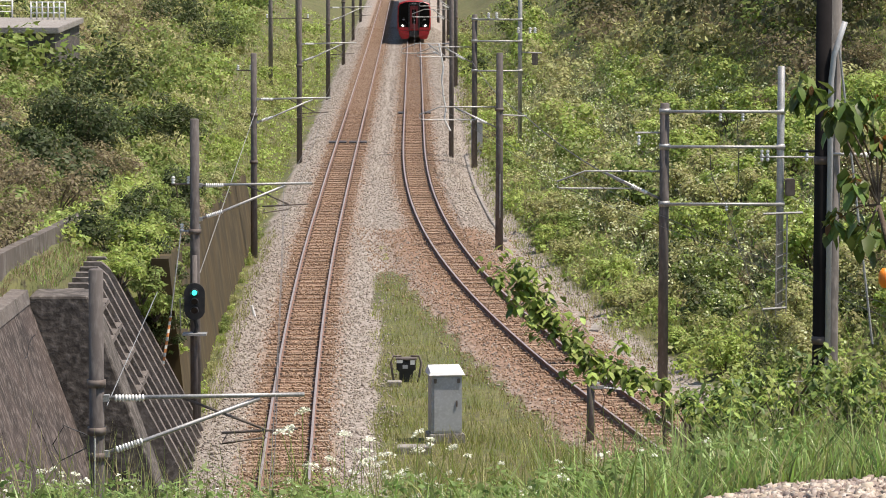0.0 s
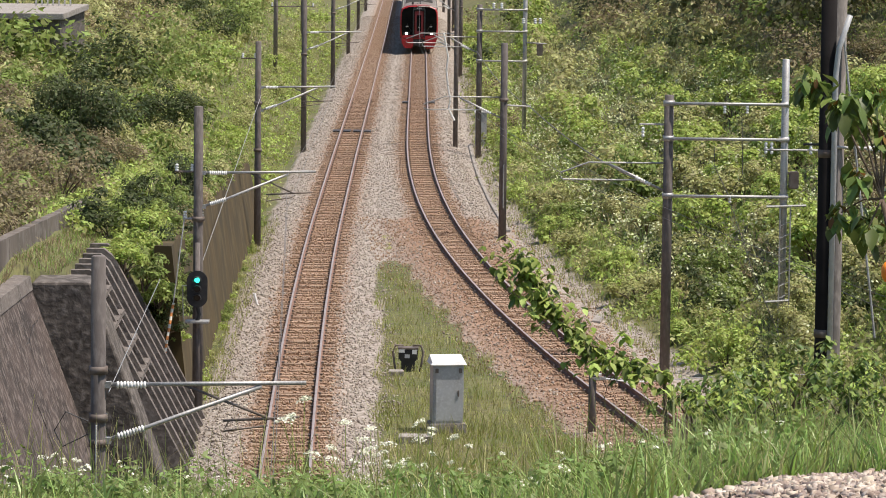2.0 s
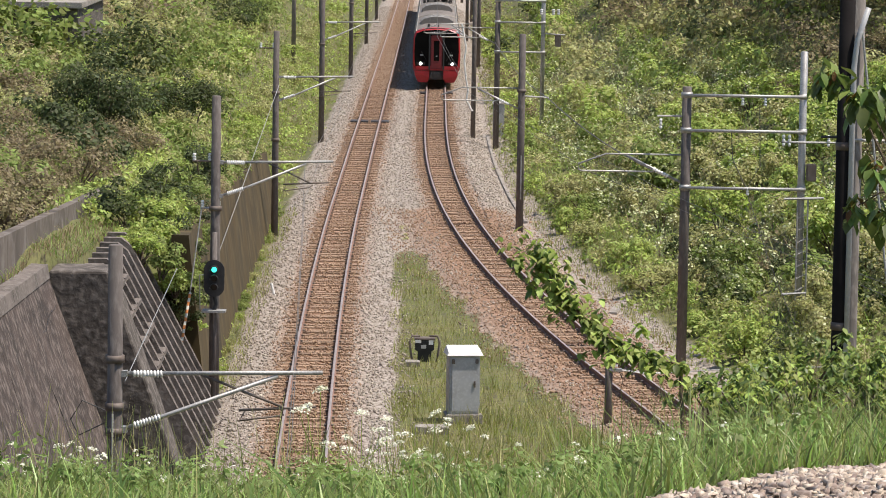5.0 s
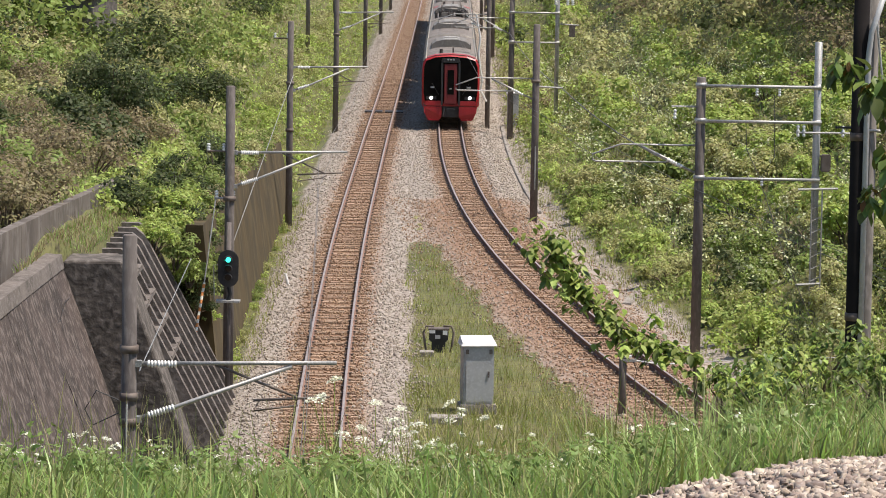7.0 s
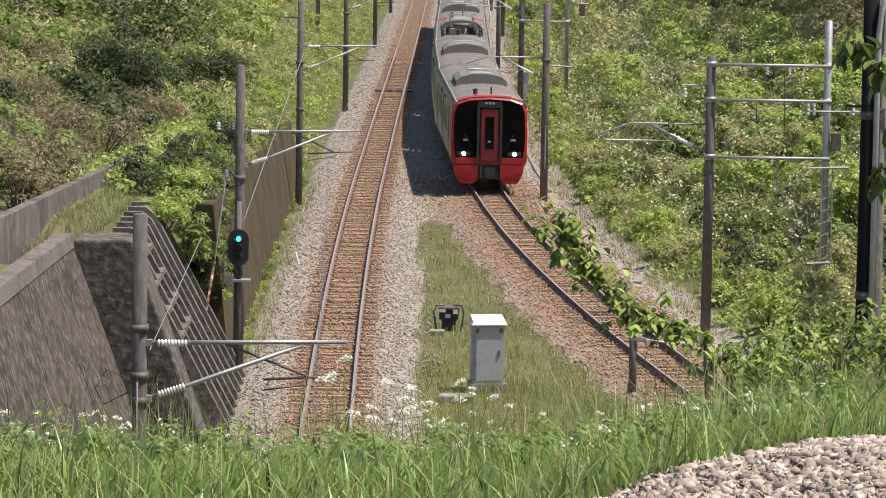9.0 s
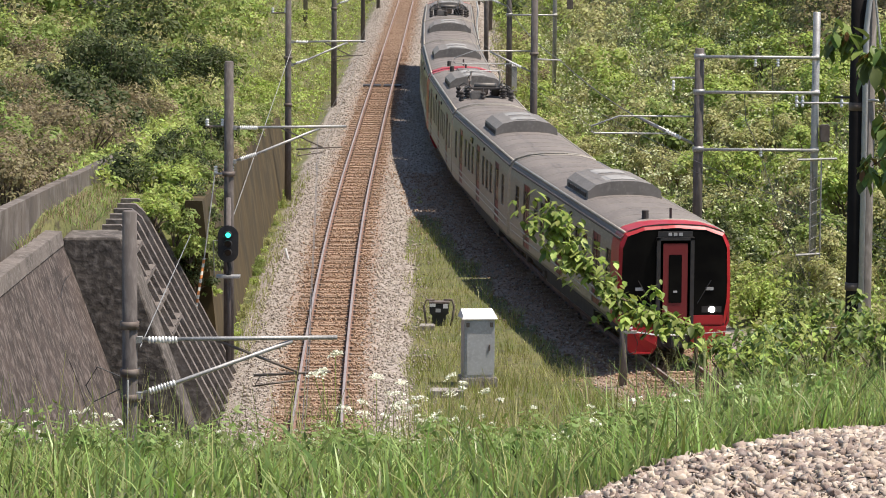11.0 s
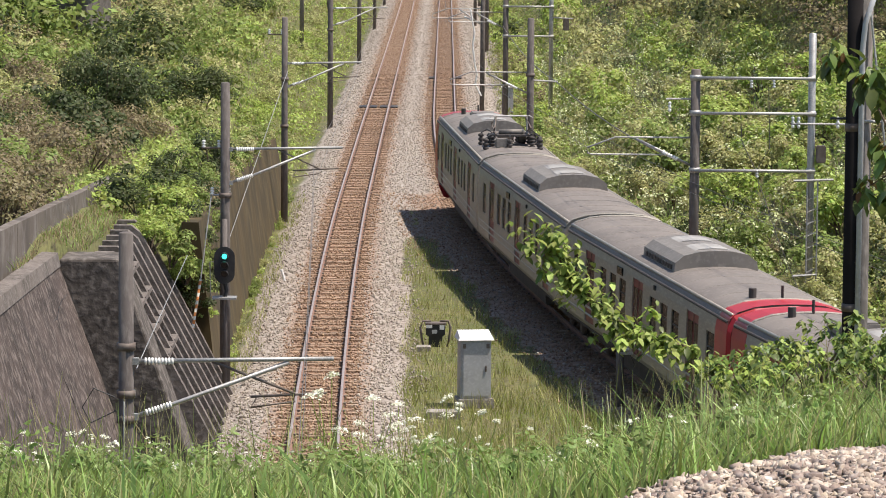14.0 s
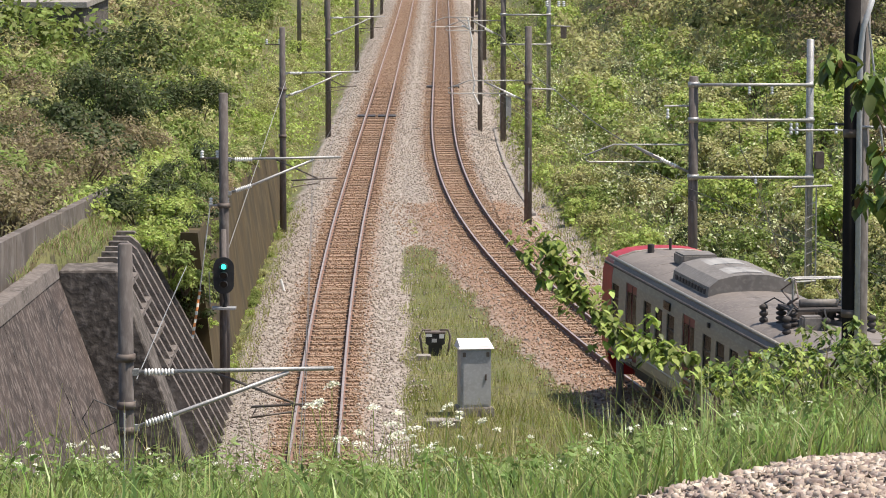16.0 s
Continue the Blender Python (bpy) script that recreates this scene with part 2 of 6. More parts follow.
# ---- mesh helpers ----
class Geo:
    """Collects vertices and faces of one mesh."""

    def __init__(self):
        self.v, self.f = [], []

    def add(self, vs, fs):
        k = len(self.v)
        self.v.extend(tuple(p) for p in vs)
        self.f.extend(tuple(i + k for i in f) for f in fs)
        return self

    def box(self, c, s, m=None, bev=0.0):
        x, y, z = (a / 2 for a in s)
        if bev:
            bm = bmesh.new()
            bmesh.ops.create_cube(bm, size=1)
            for w in bm.verts:
                w.co = Vector((w.co.x * s[0], w.co.y * s[1], w.co.z * s[2]))
            bmesh.ops.bevel(bm, geom=bm.edges[:], offset=bev, segments=2, affect="EDGES")
            vs, fs = [w.co.copy() for w in bm.verts], [[w.index for w in f.verts] for f in bm.faces]
            bm.free()
        else:
            vs = [Vector((i * x, j * y, k * z)) for k in (-1, 1) for j in (-1, 1) for i in (-1, 1)]
            fs = [(0, 2, 3, 1), (4, 5, 7, 6), (0, 1, 5, 4), (2, 6, 7, 3), (0, 4, 6, 2), (1, 3, 7, 5)]
        m = m or Matrix()
        return self.add([m @ (w + Vector(c)) if not m == Matrix() else w + Vector(c) for w in vs], fs)

    def tube(self, pts, r, n=8, cap=True):
        """A round bar along the points; r one radius, or one for each point."""
        pts = [Vector(p) for p in pts]
        rs = r if isinstance(r, (list, tuple)) else [r] * len(pts)
        vs, fs = [], []
        for i, p in enumerate(pts):
            d = (pts[min(i + 1, len(pts) - 1)] - pts[max(i - 1, 0)]).normalized()
            u = d.cross(Vector((0, 0, 1)) if abs(d.z) < 0.9 else Vector((1, 0, 0))).normalized()
            w = d.cross(u)
            vs += [p + (u * math.cos(a) + w * math.sin(a)) * rs[i] for a in (2 * math.pi * j / n for j in range(n))]
        for i in range(len(pts) - 1):
            fs += [(i * n + j, i * n + (j + 1) % n, (i + 1) * n + (j + 1) % n, (i + 1) * n + j) for j in range(n)]
        if cap:
            fs += [tuple(range(n))[::-1], tuple((len(pts) - 1) * n + j for j in range(n))]
        return self.add(vs, fs)

    def sweep(self, section, stations, close=False):
        """A section (x, z pairs) carried along stations, each a function (x, z) -> point."""
        n, vs, fs = len(section), [], []
        for st in stations:
            vs += [st(a, b) for a, b in section]
        m = n if close else n - 1
        for i in range(len(stations) - 1):
            fs += [(i * n + j, i * n + (j + 1) % n, (i + 1) * n + (j + 1) % n, (i + 1) * n + j) for j in range(m)]
        if close:
            fs += [tuple(range(n)), tuple((len(stations) - 1) * n + j for j in range(n))[::-1]]
        return self.add(vs, fs)

    def mesh(self, name, material, smooth=False):
        me = bpy.data.meshes.new(name)
        me.from_pydata([tuple(p) for p in self.v], [], self.f)
        me.materials.append(material)
        bm = bmesh.new()
        bm.from_mesh(me)
        if len(bm.faces) < 20000:
            bmesh.ops.recalc_face_normals(bm, faces=bm.faces)
        bm.to_mesh(me)
        bm.free()
        if smooth:
            for p in me.polygons:
                p.use_smooth = True
        return me


def part(name, geo, material, parent=None, label="", smooth=False):
    ob = new(name, geo.mesh(name, material, smooth))
    if parent:
        ob.parent = parent
    if label:
        ob["label"] = label
    return ob


def empty(name, x, y, z, label, category, group="", kind="", rz=0):
    ob = new(name)
    ob.empty_display_size = 0.2
    ob.matrix_basis = pose(x, y, z, 0, 0, rz)
    return tagged(ob, label, category, group, kind)


def flat_mesh(name, verts, faces, material):
    """A large mesh straight from arrays, all faces with the same number of corners."""
    me = bpy.data.meshes.new(name)
    k = faces.shape[1]
    me.vertices.add(len(verts))
    me.vertices.foreach_set("co", np.ascontiguousarray(verts, dtype=np.float32).ravel())
    me.loops.add(faces.size)
    me.loops.foreach_set("vertex_index", np.ascontiguousarray(faces, dtype=np.int32).ravel())
    me.polygons.add(len(faces))
    me.polygons.foreach_set("loop_start", np.arange(0, faces.size, k, dtype=np.int32))
    me.update(calc_edges=True)
    me.materials.append(material)
    return me


# ---- the lines of the two tracks ----
def curved_line():
    pts, x, y, th, a = [], -0.03, 620.0, 0.0, 0.0
    while y > -150:
        pts.append((x, y, th))
        x += math.sin(th) * 0.5
        y -= math.cos(th) * 0.5
        if y < 208.2:
            a += 0.5
            th += min(1, a / 72.5) * 0.5 / 556
    return np.array(pts)


LINE = curved_line()


def on_curve(s):
    """Place and heading s metres along the curved track from its far end."""
    i = max(0, min(len(LINE) - 2, int(s * 2)))
    f = s * 2 - i
    return LINE[i] * (1 - f) + LINE[i + 1] * f


def left_x(y):
    y = np.asarray(y, dtype=float)
    return -3.62 + 0.0012 * np.clip(y - 180, 0, 130) + np.clip(150 - y, 0, None) ** 2 / 6900


def right_off(x, y):
    """Signed distance to the curved track's centre (positive on its outer, right side)."""
    x, y = np.asarray(x, dtype=float), np.asarray(y, dtype=float)
    L = LINE[::8]
    out = np.empty(x.shape)
    flat_x, flat_y, flat = x.ravel(), y.ravel(), out.ravel()
    for a in range(0, flat_x.size, 4000):
        dx = flat_x[a:a + 4000, None] - L[None, :, 0]
        dy = flat_y[a:a + 4000, None] - L[None, :, 1]
        j = np.argmin(dx * dx + dy * dy, axis=1)
        k = np.arange(len(j))
        flat[a:a + 4000] = dx[k, j] * np.cos(L[j, 2]) + dy[k, j] * np.sin(L[j, 2])
    return flat.reshape(x.shape)


def sstep(a, b, x):
    t = np.clip((x - a) / (b - a), 0, 1)
    return t * t * (3 - 2 * t)


def wobble(x, y, s, seed=0.0):
    return (np.sin(x / s + seed) * np.cos(y / s * 0.8 + seed * 2) + 0.5 * np.sin(x / s * 2.3 + y / s * 1.7 + seed)) / 1.5


def ground_z(x, y):
    x, y = np.asarray(x, dtype=float), np.asarray(y, dtype=float)
    lo = left_x(y) - x                   # distance to the left of the straight track
    ro = right_off(x, y)
    bed = -0.22 - 0.35 * sstep(1.6, 2.8, np.maximum(np.minimum(lo, 9), np.minimum(ro, 9)))
    bed = bed - (0.09 + 0.04 * wobble(x, y, 2.0)) * sstep(1.1, 2.2, np.minimum(-lo, -ro))
    # left bank; a level terrace stands behind the wall
    bank = np.clip(lo - 3.6, 0, None) * 0.43
    bank = 7.6 * (1 - np.exp(-bank / 7.6)) + 0.35 * wobble(x, y, 5.0, 1.0) * sstep(5, 9, lo)
    edge = np.interp(y, [84, 86, 94, 97], [6.2, 5.35, 5.35, 3.3])
    shelf = np.interp(y, [50, 78, 84, 96, 108, 135], [6.6, 5.28, 5.0, 4.5, 3.95, 3.1])
    shelf = shelf + (0.34 * sstep(5.5, 6.3, lo) + 0.06 * wobble(x, y, 0.7)) * sstep(80, 85, y) + 0.03 * np.clip(lo - 8, 0, 50)
    terrace = np.where(lo > edge, shelf, -0.5)
    bank = bank * sstep(132, 150, y) + terrace * (1 - sstep(132, 150, y))
    z = bed + np.where(lo > 3.6, np.maximum(bank, 0), 0)
    # right bank
    rb = np.interp(ro, [2.8, 4.0, 6.5, 12, 20, 34, 80], [0, 0.25, 1.0, 4.2, 8.2, 11.0, 13.0])
    z = z + rb + 0.35 * wobble(x, y, 4.0, 2.0) * sstep(5, 9, ro)
    # the near hill from which one looks down
    crest = np.interp(y, [-60, 0, 18, 34, 37], [12.4, 12.1, 10.45, 7.62, 7.1])
    crest = crest + sstep(0.2, 2.2, x) * np.interp(y, [0, 13, 18, 22, 30, 40], [0, 0.08, 0.2, 0.33, 0.33, 0.3])
    fall_l = np.clip(y - 36, 0, None) * 0.62
    fall_r = np.clip(y - 37, 0, 11) * 0.05 + np.clip(y - 48, 0, None) * 0.55
    side = sstep(2.0, 3.6, x)
    hill = crest - (fall_l * (1 - side) + fall_r * side)
    keep = sstep(3.2, 7.5, np.abs(ro))    # cutting for the curved track
    z = np.where(hill > z, z * (1 - keep) + hill * keep, z)
    return z


def gz(x, y):
    return float(ground_z(np.array([x]), np.array([y]))[0])


# ---- ground: one sheet to the horizon ----
def make_ground():
    xs = np.concatenate([[-2500, -900, -400, -200, -120], np.arange(-80, -24, 4.0), np.arange(-24, -11, 1.0), np.arange(-11, -8, 0.4),
                         np.arange(-8, 14, 0.4), np.arange(14, 34, 1.0), np.arange(34, 90, 4.0), [120, 200, 400, 900, 2500]])
    ys = np.concatenate([[-2500, -900, -300, -150], np.arange(-80, 8, 4.0), np.arange(8, 64, 0.8), np.arange(64, 210, 1.0),
                         np.arange(210, 480, 4.0), [500, 540, 600, 700, 900, 1400, 2500]])
    X, Y = np.meshgrid(xs, ys)
    Z = ground_z(X, Y)
    n = len(xs)
    idx = np.arange(len(xs) * len(ys)).reshape(len(ys), n)
    F4 = np.stack([idx[:-1, :-1], idx[:-1, 1:], idx[1:, 1:], idx[1:, :-1]], -1).reshape(-1, 4)
    V = np.stack([X, Y, Z], -1).reshape(-1, 3)
    me = flat_mesh("ground", V, F4, M["ground"])
    lo, ro = left_x(Y) - X, right_off(X, Y)
    dl, dr = np.abs(lo), np.abs(ro)
    ball = np.maximum(1 - sstep(2.0, 2.9, dl), 1 - sstep(2.2, 3.2, dr - 1.0 * (ro > 0)))
    between = (lo < 0) & (ro < 0) & (Y > 128)
    ball = np.where(between, np.maximum(ball, 0.85), ball)
    isl = (lo < -2.3) & (ro < -2.2) & (Y < 134)
    ball = np.where(isl, 0.0, ball)
    ball = np.where((Y < 62) & (np.abs(ro) > 4), 0, ball)
    rust = np.maximum(1 - sstep(0.7, 1.5, dl), 1 - sstep(1.2, 3.0, dr) * (Y < 150) - sstep(0.7, 1.5, dr) * (Y >= 150))
    col = np.zeros((len(V), 4), dtype=np.float32)
    col[:, 0], col[:, 1], col[:, 3] = ball.ravel(), np.clip(rust.ravel(), 0, 1), 1
    at = me.color_attributes.new("zone", "FLOAT_COLOR", "POINT")
    at.data.foreach_set("color", col.ravel())
    for p in me.polygons:
        p.use_smooth = True
    return tagged(new("ground", me), "grassy cutting floor and banks with grey ballast under the tracks", "ground", kind="structure")


make_ground()


# ---- tracks ----
RAIL = [(-0.065, -0.15), (0.065, -0.15), (0.065, -0.138), (0.012, -0.12), (0.012, -0.045), (0.033, -0.035), (0.033, -0.004),
        (-0.033, -0.004), (-0.033, -0.035), (-0.012, -0.045), (-0.012, -0.12), (-0.065, -0.138)]
HEAD = [(-0.031, -0.003), (0.031, -0.003), (0.024, 0.0), (-0.024, 0.0)]


def straight_at(y):
    th = math.atan2(float(left_x(y - 0.5) - left_x(y + 0.5)), 1.0)
    return float(left_x(y)), y, th


def station(p, off):
    x, y, th = p
    return lambda a, b: (x + (off + a) * math.cos(th), y + (off + a) * math.sin(th), b)


def track(stops, near, label):
    top = empty("railway_track", 0, 0, 0, label, "railway track", "railway tracks", "structure")
    for side in (-1, 1):
        st = [station(p, side * 0.5665) for p in stops]
        r = part("rail", Geo().sweep(RAIL, st, True), M["rail_side"], top, "rust-brown steel rail")
        part("running_surface", Geo().sweep(HEAD, st, True), M["rail_top"], r, "polished bright rail head")
        clip = Geo()
        for p in near[::2]:
            f = station(p, side * 0.5665)
            for e in (-0.09, 0.09):
                c = f(e, -0.13)
                clip.box(c, (0.07, 0.10, 0.05))
        part("rail_clips", clip, M["steel_rust"], r)["kind"] = "stuff"
    bm = Geo().box((0, 0, 0), (2.05, 0.22, 0.13), bev=0.015)
    me = bm.mesh("sleeper", M["sleeper"])
    return top, me


def lay_sleepers(top, me, near, far):
    rnd = random.Random(3)
    for i, (x, y, th) in enumerate(near):
        low = 0.032 if i % 2 else 0.0      # every other one lies deeper in the stones
        ob = new("sleeper", me)
        ob.parent = top
        ob.matrix_basis = pose(x, y, -0.231 - low + rnd.uniform(-0.02, 0.010), 0, 0, math.degrees(th) + rnd.uniform(-0.8, 0.8))
    g = Geo()
    for x, y, th in far:
        g.box((0, 0, 0), (2.0, 0.22, 0.13), Matrix.Translation((x, y, -0.238)) @ Matrix.Rotation(th, 4, "Z"))
    ob = part("far_sleepers", g, M["sleeper"], top)
    ob["kind"] = "stuff"


STEP = 0.62
ys_near = [74 + STEP * i for i in range(250)]
ys_far = [74 + STEP * i for i in range(250, 750)]
stops_l = [straight_at(y) for y in np.concatenate([np.arange(58, 200, 2.0), np.arange(200, 545, 12.0)])]
near_l = [straight_at(y) for y in ys_near]
track_l, sleeper_me = track(stops_l, near_l, "straight narrow-gauge railway track with rusty rails on brown ballast")
lay_sleepers(track_l, sleeper_me, near_l, [straight_at(y) for y in ys_far])
stops_r = [tuple(on_curve(s)) for s in np.concatenate([np.arange(80, 400, 12.0), np.arange(400, 700, 2.0)])]
near_r = [tuple(on_curve(545 - STEP * i)) for i in range(250)]
far_r = [tuple(on_curve(545 - STEP * i)) for i in range(250, 730)] + [tuple(on_curve(545 + STEP * i)) for i in range(1, 180)]
track_r, sleeper_me = track(stops_r, near_r, "curving narrow-gauge railway track with rusty rails on brown ballast")
lay_sleepers(track_r, sleeper_me, near_r, far_r)


# ---- ballast stones ----
def stones(name, pts, size, material, label, seed, jag=0.18, chunky=False):
    rng = np.random.default_rng(seed)
    n = len(pts)
    if chunky:
        base = np.array([(i, j, k) for k in (-0.6, 0.6) for j in (-0.8, 0.8) for i in (-0.9, 0.9)])
        tri = np.array([(0, 2, 3), (0, 3, 1), (4, 5, 7), (4, 7, 6), (0, 1, 5), (0, 5, 4), (2, 6, 7), (2, 7, 3), (0, 4, 6), (0, 6, 2), (1, 3, 7), (1, 7, 5)])
    else:
        base = np.array([(1, 0, 0), (-0.5, 0.87, 0), (-0.5, -0.87, 0), (0.3, 0.2, 0.8), (-0.35, -0.1, 0.75), (0, 0, -0.6)])
        tri = np.array([(0, 1, 3), (1, 4, 3), (1, 2, 4), (2, 0, 3), (2, 3, 4), (1, 0, 5), (2, 1, 5), (0, 2, 5)])
    q = len(base)
    a = rng.uniform(0, 6.28, n)
    sc = size * rng.uniform(0.55, 1.25, (n, 1, 3)) * rng.lognormal(0, 0.25, (n, 1, 1))
    v = base[None] * sc + rng.normal(0, size * jag, (n, q, 3))
    c, s = np.cos(a)[:, None], np.sin(a)[:, None]
    t = rng.normal(0, 0.6 if chunky else 0.3, n)[:, None]
    x, y, z = v[..., 0], v[..., 1], v[..., 2]
    x, z = x * np.cos(t) - z * np.sin(t), x * np.sin(t) + z * np.cos(t)
    v = np.stack([x * c - y * s, x * s + y * c, z], -1) + np.asarray(pts)[:, None, :]
    f = tri[None] + (np.arange(n) * q)[:, None, None]
    ob = new(name, flat_mesh(name, v.reshape(-1, 3), f.reshape(-1, 3), material))
    return tagged(ob, label, "ballast", kind="stuff")


def scatter_ballast():
    rng = np.random.default_rng(5)
    n = 150000
    y = 75 + 290 * rng.random(n) ** 1.6
    x = left_x(y) + rng.uniform(-3.3, 10.5, n)
    lo, ro = left_x(y) - x, right_off(x, y)
    dl, dr = np.abs(lo), np.abs(ro)
    edge = rng.uniform(1.9, 3.0, n) + 0.3 * wobble(x, y, 1.5)
    keep = ((dl < edge - 0.35 * (lo > 0)) | (dr < edge + 0.9 * (ro > 0))) & ~((dl < 0.7) & (rng.random(n) < 0.15)) & ~((dr < 0.7) & (rng.random(n) < 0.15))
    inner = (lo < 0) & (ro < 0) & (y > 131 + 3 * wobble(x, y, 0.8))
    keep |= inner
    for r in (dl, dr):
        keep &= ~((np.abs(r - 0.5665) < 0.10))
    x, y, dl, dr, ro = x[keep], y[keep], dl[keep], dr[keep], ro[keep]
    z = ground_z(x, y) + 0.035 * rng.random(len(x))
    on = np.minimum(dl, dr) < 1.05
    z = np.where(on, -0.195 + 0.055 * rng.random(len(x)) ** 1.5, z)
    rust = (np.minimum(dl, dr) < rng.uniform(0.8, 1.4, len(x))) | ((dr < 3.2) & (y < 150) & (rng.random(len(x)) < 0.65))
    P = np.stack([x, y, z], -1)
    stones("ballast_stones", P[~rust], 0.04, M["stone"], "loose grey crushed ballast stones between and beside the tracks", 1)
    stones("rusty_ballast_stones", P[rust], 0.038, M["stone_rust"], "rust-stained brown ballast stones along the rails", 2)


scatter_ballast()


# ---- near gravel strip ----
def gravel_edge(x):
    return 17.55 + (x - 0.9) * 2.35


def near_gravel():
    rng = np.random.default_rng(9)
    n = 30000
    y = rng.uniform(15.5, 23.0, n)
    x = rng.uniform(0.2, 3.6, n)
    lim = gravel_edge(x) + 0.2 * np.sin(x * 7) + rng.normal(0, 0.12, n)
    k = (y < lim) & (x > 0.55 + rng.normal(0, 0.1, n))
    x, y = x[k], y[k]
    P = np.stack([x, y, ground_z(x, y) + rng.uniform(-0.005, 0.05, len(x))], -1)
    stones("gravel", P, 0.02, M["gravel"], "pale beige gravel at the edge of the near path", 4, 0.42, True)


near_gravel()


# ---- retaining walls beside the straight track ----
def prism(pts_a, pts_b):
    n = len(pts_a)
    return list(pts_a) + list(pts_b), [tuple(range(n))[::-1], tuple(range(n, 2 * n))] + \
        [(i, (i + 1) % n, n + (i + 1) % n, n + i) for i in range(n)]


def retaining_walls():
    # ribbed wall: raking back slab and sloping fins
    wall = empty("wall_west", 0, 0, 0, "weathered concrete retaining wall with raking ribs beside the track", "retaining wall", kind="structure")

    def section(y):
        x = float(left_x(y))
        return [(x - 2.75, y, -0.6), (x - 5.15, y, 3.75), (x - 5.6, y, 3.75), (x - 5.6, y, -0.6)]
    # dark slab against paler ribs: shade of the deep gaps put into colour
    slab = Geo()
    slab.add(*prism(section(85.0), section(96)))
    part("back_slab", slab, M["concrete_old"], wall, "stained raking concrete slab, coloured dark for the shade between the ribs")
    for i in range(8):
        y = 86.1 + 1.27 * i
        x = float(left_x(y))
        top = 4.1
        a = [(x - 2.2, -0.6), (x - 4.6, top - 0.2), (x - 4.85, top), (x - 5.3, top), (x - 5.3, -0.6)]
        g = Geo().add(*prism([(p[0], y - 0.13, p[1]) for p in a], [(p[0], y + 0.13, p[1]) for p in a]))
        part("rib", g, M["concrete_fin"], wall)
    for z in (3.55, 2.95, 2.35, 1.75):
        for i in (0, 1, 2):
            y = 86.73 + 1.27 * i
            x = float(left_x(y)) - 2.2 - (z + 0.6) / 4.5 * 2.4
            part("cross_beam", Geo().box((x - 0.2, y, z), (0.42, 1.0, 0.12)), M["concrete_fin"], wall)
    # heavy end pier
    x = float(left_x(84))
    pier = [(x - 2.75, -0.6), (x - 4.5, 4.3), (x - 5.85, 4.3), (x - 6.3, 3.0), (x - 6.3, -0.6)]
    g = Geo().add(*prism([(p[0], 84.0, p[1]) for p in pier], [(p[0], 85.6, p[1]) for p in pier]))
    ob = part("end_pier", g, M["concrete_old"], wall, "rough dark concrete end pier")
    bev = ob.modifiers.new("edge", "BEVEL")
    bev.width, bev.segments = 0.06, 2
    # smooth raking revetment on the near side
    rev = empty("wall_southwest", 0, 0, 0, "smooth sloping concrete revetment stained brown", "revetment", kind="structure")

    def rim(y):
        return 4.43 + (84 - y) * 0.045

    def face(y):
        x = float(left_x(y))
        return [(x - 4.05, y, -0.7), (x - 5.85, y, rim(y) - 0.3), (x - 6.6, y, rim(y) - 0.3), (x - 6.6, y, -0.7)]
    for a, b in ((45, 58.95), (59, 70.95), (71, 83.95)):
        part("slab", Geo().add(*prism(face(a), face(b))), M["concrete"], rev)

    def cope(y):
        x = float(left_x(y))
        return [(x - 5.82, y, rim(y) - 0.296), (x - 5.88, y, rim(y) + 0.02), (x - 6.25, y, rim(y) + 0.04), (x - 6.3, y, rim(y) - 0.296)]
    for a, b in ((45, 58.9), (58.93, 66.9), (66.93, 75.4), (75.43, 83.9)):
        part("coping", Geo().add(*prism(cope(a), cope(b))), M["concrete_fin"], rev, "paler rounded coping strip")
    # brown stained wall farther on, sinking to the bank
    br = empty("wall_northwest", 0, 0, 0, "tall brown water-stained concrete wall beside the track", "retaining wall", kind="structure")
    ys = [96.05, 102, 108, 114, 121, 128, 135, 142, 149]
    for a, b in zip(ys[:-1], ys[1:]):
        def sec(y):
            x = float(left_x(y))
            h = 3.55 - (y - 107) * 0.036
            return [(x - 2.75, y, -0.7), (x - 3.25, y, h), (x - 3.7, y, h), (x - 3.9, y, -0.7)]
        part("panel", Geo().add(*prism(sec(a), sec(b))), M["concrete_brown"], br)
    # road parapet above
    pp = empty("parapet", 0, 0, 0, "pale grey concrete parapet wall along the upper road", "parapet", kind="structure")
    y0, y1 = 60.0, 109.0
    n = 12
    for i in range(n):
        a, b = y0 + (y1 - y0) * i / n, y0 + (y1 - y0) * (i + 1) / n - 0.03
        xa, xb = -9.3 - (a - 70) * 0.008, -9.3 - (b - 70) * 0.008
        h, k = 5.6 - (a - 78) * 0.049, 5.6 - (b - 78) * 0.049
        g = Geo().add(*prism([(xa, a, h - 1.2), (xa, a, h), (xa - 0.25, a, h), (xa - 0.3, a, h - 1.2)],
                             [(xb, b, k - 1.2), (xb, b, k), (xb - 0.25, b, k), (xb - 0.3, b, k - 1.2)]))
        part("panel", g, M["parapet"], pp)


retaining_walls()


# ---- overhead line ----
def insulator(g, a, b, r=0.07, n=6):
    a, b = Vector(a), Vector(b)
    pts, rs = [], []
    for i in range(n):
        for f, q in ((0.0, 0.45), (0.3, 1.0), (0.7, 1.0), (1.0, 0.45)):
            pts.append(a.lerp(b, (i + f) / n))
            rs.append(r * q)
    return g.tube(pts, rs, 8)


